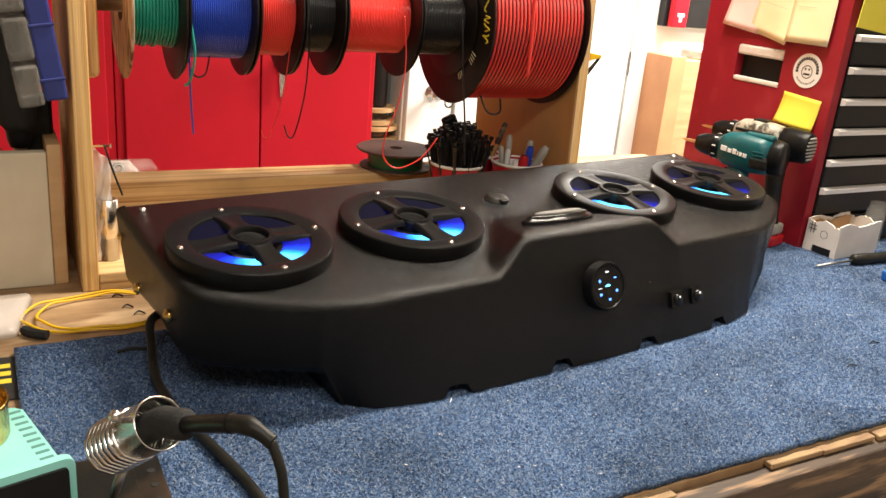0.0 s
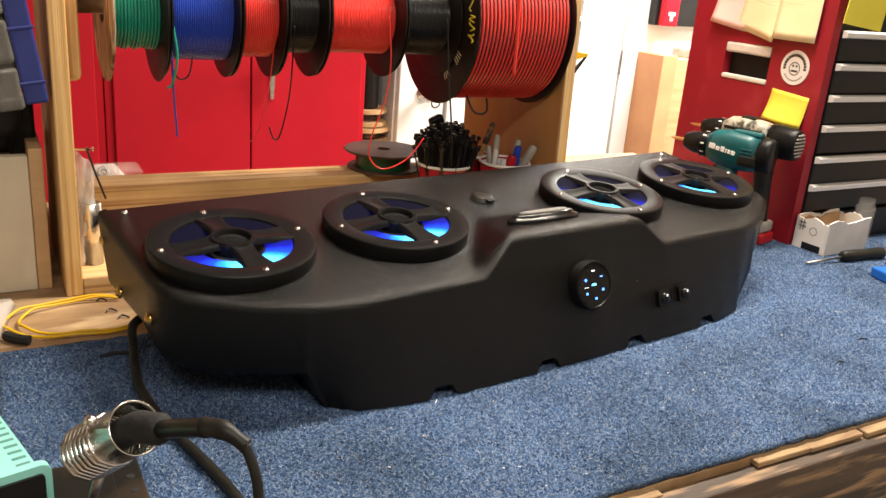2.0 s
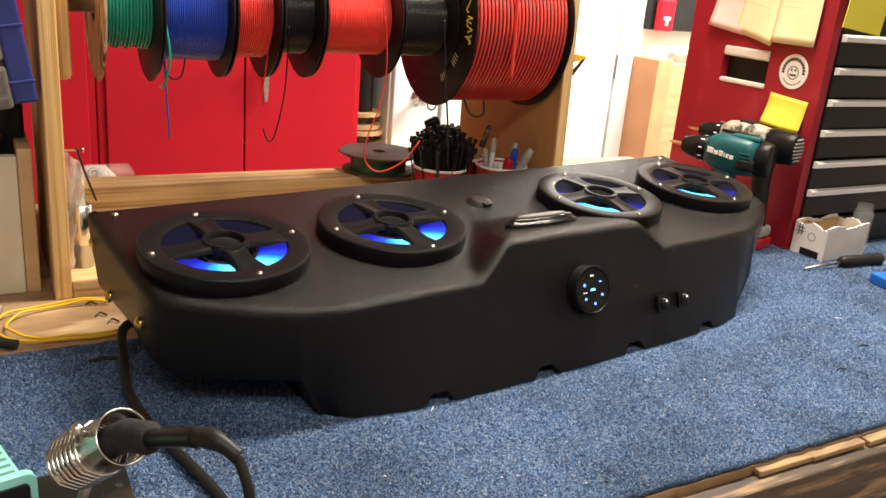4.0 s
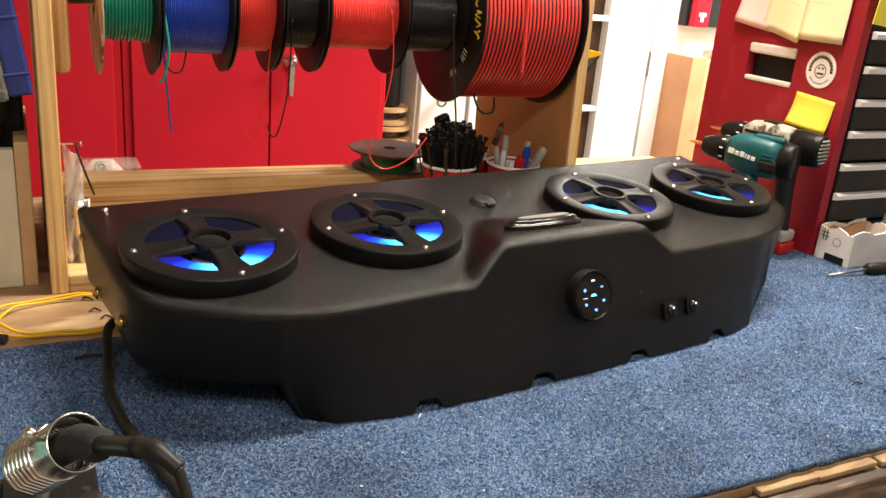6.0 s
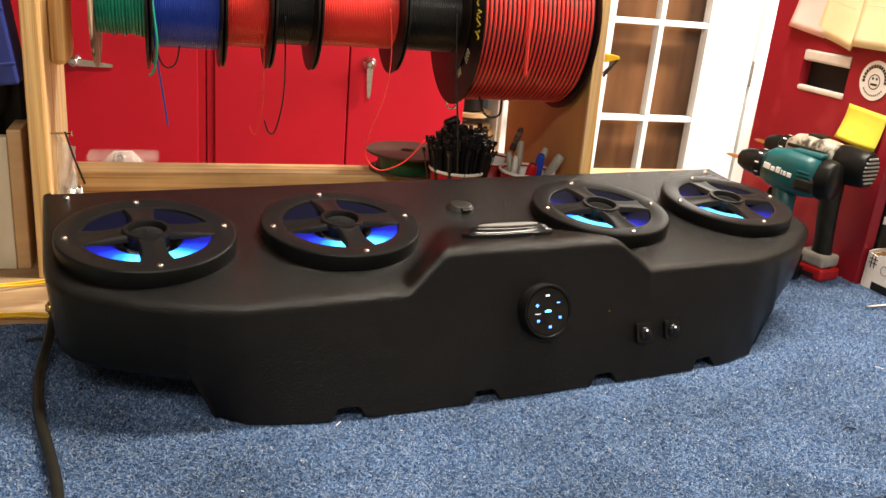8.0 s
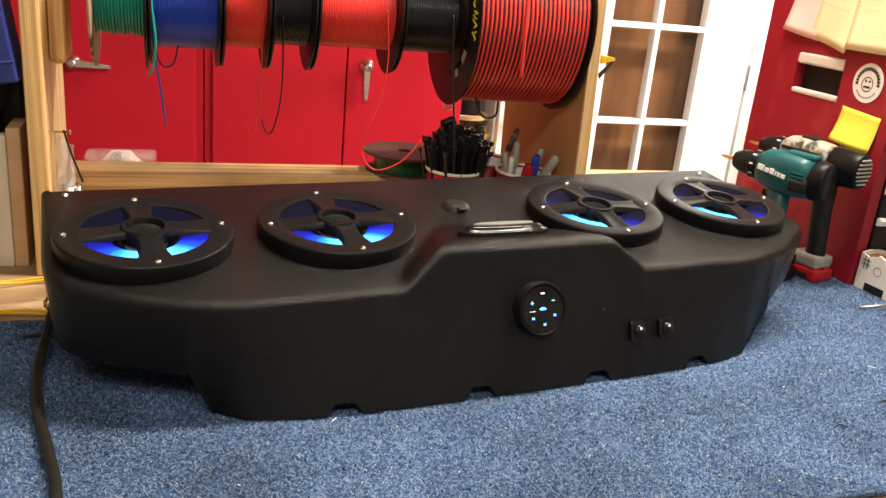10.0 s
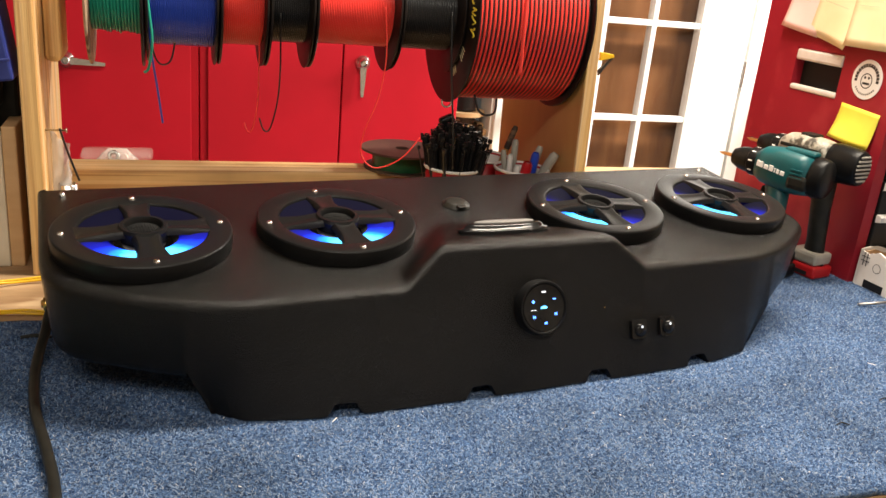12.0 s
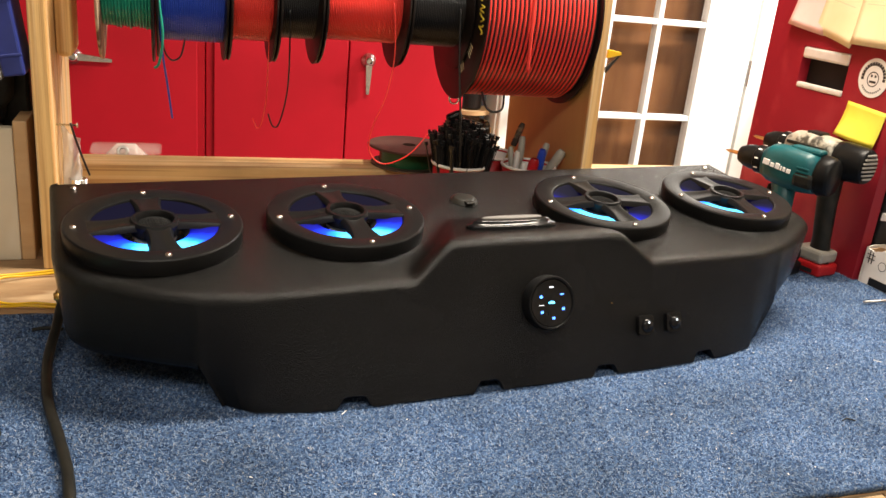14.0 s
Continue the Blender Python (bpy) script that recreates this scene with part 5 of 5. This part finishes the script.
part("emblem", lathe([(0.0105, 0.0011), (0.0122, 0.0011)], 32, None, pose(0, -0.002, 0)), BLACKINK, stk)
part("emblem", box(-0.007, 0.007, -0.008, -0.0045, 0.0009, 0.0011), BLACKINK, stk)
for x in (-0.004, 0.004):
    part("emblem", lathe([(0.0, 0.0011), (0.0022, 0.0011)], 16, None, pose(x, 0.003, 0)), BLACKINK, stk)


# ---- drills ----
def drill(m, lab, shell, rear, grip, foot, batt, foot_z, bit, gx=0.0, fins=7, foot_l=0.082, tail=1.0):
    """Local x: towards the rear of the tool; the chuck points to -x; z is measured from the barrel's axis."""
    t = thing("cordless_drill", m, lab, "drill", "drills beside the chest")
    R = pose(0, 0, 0, 0, 90, 0)
    smooth_angle(part("bit", lathe([(0.0006, -0.128), (0.0028, -0.118), (0.0034, -0.10), (0.0034, -0.08)], 12, None, R, caps=True), bit, t, "", True), 40)
    smooth_angle(part("chuck", lathe([(0.004, -0.092), (0.0135, -0.090), (0.0185, -0.076), (0.0205, -0.062), (0.0205, -0.050)], 28, None, R, caps=True), PLASTIC, t, "black keyless chuck", True), 40)
    smooth_angle(part("clutch_ring", lathe([(0.0215, -0.050), (0.0235, -0.048), (0.0235, -0.030), (0.0225, -0.028)], 28, None, R, caps=True), PLASTIC, t, "", True), 40)
    for k in range(9):
        a = k * 40
        part("clutch_mark", box(-0.044, -0.036, -0.0012, 0.0012, 0.0234, 0.0240, 0.0, pose(0, 0, 0, a, 0, 0)), CUPWHITE, t)
    sh = [(x, 0.027 * s, 0.029 * s * zz, dz) for x, s, zz, dz in ((-0.029, 0.86, 0.95, 0.0), (-0.015, 1.0, 1.05, 0.001), (0.02, 1.08, 1.12, 0.0), (0.06, 1.06, 1.1, -0.001), (0.085, 1.0, 1.05, -0.001))]
    part("housing", loft([[(x, b * math.copysign(abs(math.cos(a)) ** 0.7, math.cos(a)), c * math.copysign(abs(math.sin(a)) ** 0.7, math.sin(a)) + dz) for a in [2 * math.pi * i / 28 for i in range(28)]] for x, b, c, dz in sh]), shell, t, "", True)
    rr = [(0.084, 0.0275, 0.031), (0.10, 0.029, 0.033), (0.135, 0.028, 0.031), (0.148, 0.0265, 0.029), (0.152, 0.0245, 0.027)]
    part("motor_end", loft([[(0.084 + (x - 0.084) * tail, b * math.cos(a), c * math.sin(a)) for a in [2 * math.pi * i / 28 for i in range(28)]] for x, b, c in rr]), rear, t, "", True)
    for k in range(fins):
        z = -0.0198 + k * 0.0066
        w = math.sqrt(max(0.025 ** 2 - z * z, 0)) * 0.85
        part("vent_fin", box(0.1500, 0.1545, -w, w, z - 0.0015, z + 0.0015, 0.0006), GREYPLASTIC, t, "grey vent fin")
    gp = [(0.028, 0.0, -0.022, 0.020, 0.026), (0.034, 0.0, -0.05, 0.017, 0.021), (0.042, 0.0, -0.09, 0.016, 0.019), (0.046, 0.0, -0.115, 0.018, 0.024)]
    k_ = (foot_z + 0.02) / -0.115
    part("handle", loft([[(x + gx + c * math.cos(a), b * math.sin(a), z * (k_ if z < -0.03 else 1)) for a in [2 * math.pi * i / 24 for i in range(24)]] for x, y, z, b, c in gp]), grip, t, "", True)
    part("trigger", box(0.002, 0.016, -0.006, 0.006, -0.062, -0.034, 0.004, pose(gx, 0, 0, 0, 8, 0)), PLASTIC, t)
    part("foot", box(0.004 + gx, 0.004 + foot_l + gx, -0.026, 0.026, foot_z + 0.022, foot_z + 0.044, 0.006), foot, t)
    part("battery", box(-0.002 + gx, 0.008 + foot_l + gx, -0.029, 0.029, foot_z, foot_z + 0.0215, 0.005), batt, t, "slide-in battery pack")
    return t, sh


CAMO = mat("mottled_grey_shell", (0.34, 0.31, 0.25), 0.45, second=(0.05, 0.043, 0.034), scale=38, contrast=(0.47, 0.56), third=(0.46, 0.44, 0.38), fine=60)
COPPER = mat("copper_bit", (0.6, 0.35, 0.16), 0.3, 1.0)
d2, _ = drill(pose(1.324, 1.128, 1.113, 0, 0, -77) @ Matrix.Diagonal((0.81, 0.84, 0.96, 1)), "grey and black cordless drill on a red battery", CAMO, PLASTIC, RUBBER, GREYPLASTIC, mat("battery_red", (0.5, 0.012, 0.015), 0.4), (TOP + 0.0008 - 1.113) / 0.96, COPPER, 0.05, 7, 0.066)
part("battery_label", box(0.060, 0.108, -0.0298, -0.0292, -0.196, -0.189), BLACKINK, d2)
d1, _ = drill(pose(1.260, 1.098, 1.094, 0, 0, -70) @ Matrix.Diagonal((0.82, 0.88, 1.0, 1)), "teal and black cordless drill standing on its battery", TEAL, PLASTIC, TEAL, PLASTIC, PLASTIC, TOP + 0.0008 - 1.094, COPPER, -0.012, 0, tail=0.45)
# maker's mark as plain bars
X = -0.020
for k, w in enumerate((0.014, 0.009, 0.009, 0.003, 0.006, 0.009)):
    part("maker_bar", box(X, X + w, -0.0312, -0.0296, -0.0040, 0.0052 if k in (0, 2) else 0.0030, 0.0004, pose(0, 0, 0.002, 0, 6, 1.5)), CUPWHITE, d1, "white maker's mark bar")
    X += w + 0.0022
part("overmould", box(0.046, 0.090, -0.0312, 0.0312, -0.024, 0.002, 0.008), RUBBER, d1, "black rubber overmould")
part("top_band", box(0.02, 0.085, -0.012, 0.012, 0.028, 0.0375, 0.004), TEAL, d1)
part("side_band", box(-0.02, 0.07, -0.0315, -0.028, 0.010, 0.016, 0.002), RUBBER, d2, "black trim band")
part("side_band", box(0.02, 0.08, -0.0318, -0.028, -0.022, -0.004, 0.003), RUBBER, d2, "black trim band")
part("selector", box(0.01, 0.045, -0.014, 0.014, 0.029, 0.037, 0.003), RUBBER, d2, "black selector")
part("direction_switch", box(0.03, 0.042, -0.035, -0.03, 0.0, 0.008, 0.002), REDDOOR, d2, "red switch")
for k in range(4):
    part("rib", box(0.052, 0.078, -0.0305, -0.0285, -0.012 + k * 0.006, -0.009 + k * 0.006, 0.0006), TEAL, d1)

# ---- white torn box and screwdriver ----
wb = thing("cardboard_box", pose(1.397, 0.942, TOP + 0.001, 0, 0, 3), "torn white cardboard box with marker scrawl holding parts", "box")
rn = random.Random(5)


def torn_wall(x0, y0, x1, y1, h):
    n = 14
    bm = bmesh.new()
    lo = [bm.verts.new((x0 + (x1 - x0) * i / n, y0 + (y1 - y0) * i / n, 0.0)) for i in range(n + 1)]
    hi = [bm.verts.new((x0 + (x1 - x0) * i / n, y0 + (y1 - y0) * i / n, h + rn.uniform(-0.0015, 0.0015) + 0.0035 * math.sin(i * 0.6 + x0 * 30 + y0 * 50))) for i in range(n + 1)]
    for i in range(n):
        bm.faces.new((lo[i], lo[i + 1], hi[i + 1], hi[i]))
    r = bmesh.ops.extrude_face_region(bm, geom=bm.faces[:])
    dx, dy = y1 - y0, -(x1 - x0)
    L = math.hypot(dx, dy)
    bmesh.ops.translate(bm, vec=(-dx / L * 0.003, -dy / L * 0.003, 0), verts=[v for v in r["geom"] if isinstance(v, bmesh.types.BMVert)])
    return bm


W, D = 0.126, 0.068
for a in ((0, 0, W, 0), (W, 0.0035, W, D), (W - 0.0035, D, 0.0, D), (0, D - 0.0035, 0, 0.0035)):
    part("side", torn_wall(*a, 0.060), CARD, wb)
part("bottom", box(0.004, W - 0.004, 0.004, D - 0.004, 0.001, 0.004), KRAFT, wb)
for a in ((0.0045, 0.0045, W - 0.0045, 0.0045), (W - 0.0045, D - 0.0045, 0.0045, D - 0.0045), (0.0045, D - 0.0045, 0.0045, 0.0045)):
    part("lining", torn_wall(*a, 0.055), KRAFT, wb, "brown inner layer")
for dx, dz, an in ((0.0, 0.0, 0), (0.006, 0.0, 0), (0.003, -0.003, 90), (0.003, 0.004, 90)):
    part("marker_stroke", box(-0.0006, 0.0006, -0.011 if an == 0 else -0.008, 0.011 if an == 0 else 0.008, 0.0, 0.0005, 0.0, Matrix(((0, 0, -1, -0.0004), (-1, 0, 0, 0.058 - dx), (0, 1, 0, 0.046 + dz), (0, 0, 0, 1))) @ pose(0, 0, 0, 0, 0, an)), BLACKINK, wb)
part("marker_ring", lathe([(0.0068, 0.0002), (0.0078, 0.0002)], 24, None, Matrix(((0, 0, -1, -0.0006), (-1, 0, 0, 0.030), (0, 1, 0, 0.038), (0, 0, 0, 1)))), BLACKINK, wb)
part("torn_patch", box(-0.0010, -0.0004, 0.010, 0.048, 0.001, 0.014), DRAWER, wb)
soc = thing("glass_jar", pose(1.397 + W + 0.03, 0.985, TOP + 0.0008, 0, 0, 0), "small clear jar standing beside the torn box", "jar")
part("wall", lathe([(0.0, 0.0), (0.017, 0.0), (0.018, 0.004), (0.018, 0.072), (0.014, 0.080), (0.015, 0.088)], 28), CLEAR, soc, "", True)
sd = thing("screwdriver", pose(1.319, 0.9175, TOP + 0.0005, 0, 0, -4.4), "black-handled screwdriver lying on the carpet", "screwdriver")
part("shaft", tube([(0.0, 0.0, 0.004), (0.085, 0.0, 0.009)], 0.0022, 8), DULLSTEEL, sd, "", True)
part("handle", lathe([(0.006, 0.085), (0.010, 0.090), (0.0105, 0.12), (0.009, 0.15), (0.0115, 0.185), (0.008, 0.192)], 16, None, pose(0, 0, 0.0105, 0, 90, 0), caps=True), RUBBER, sd, "", True)
bl = thing("blue_block", pose(1.385, 0.822, TOP + 0.0005, 0, 0, -12), "small bright blue plastic block on the carpet", "block")
part("block", box(0.0, 0.05, -0.02, 0.02, 0.0, 0.018, 0.003), mat("bright_blue", (0.01, 0.12, 0.5), 0.4), bl)

# specks and lint on the carpet
rn = random.Random(21)
lint = bmesh.new()
for k in range(45):
    x, y = rn.uniform(0.3, 1.35), rn.uniform(0.53, 0.80)
    a = rn.uniform(0, 6.28)
    L = rn.uniform(0.0006, 0.0014) if k % 15 else rn.uniform(0.003, 0.006)
    add_box(lint, -L, L, -0.0004, 0.0004, 0.0, 0.0007, 0, pose(x, y, TOP + 0.0008, 0, 0, math.degrees(a)))
tagged(part("lint", lint, CUPWHITE, None, "scattered white lint specks on the carpet"), category="lint", kind="stuff")
for x, y, L in ((0.175, 0.94, 0.016), (1.02, 0.62, 0.008), (1.12, 0.66, 0.01)):
    tagged(part("scrap", tube([(x - L, y, TOP + 0.002), (x, y + 0.002, TOP + 0.003), (x + L, y - 0.002, TOP + 0.002)], 0.0022 if L > 0.012 else 0.0008, 6), FOAM, None, "small black scrap lying on the carpet", True), category="scrap", group="scraps on the bench")
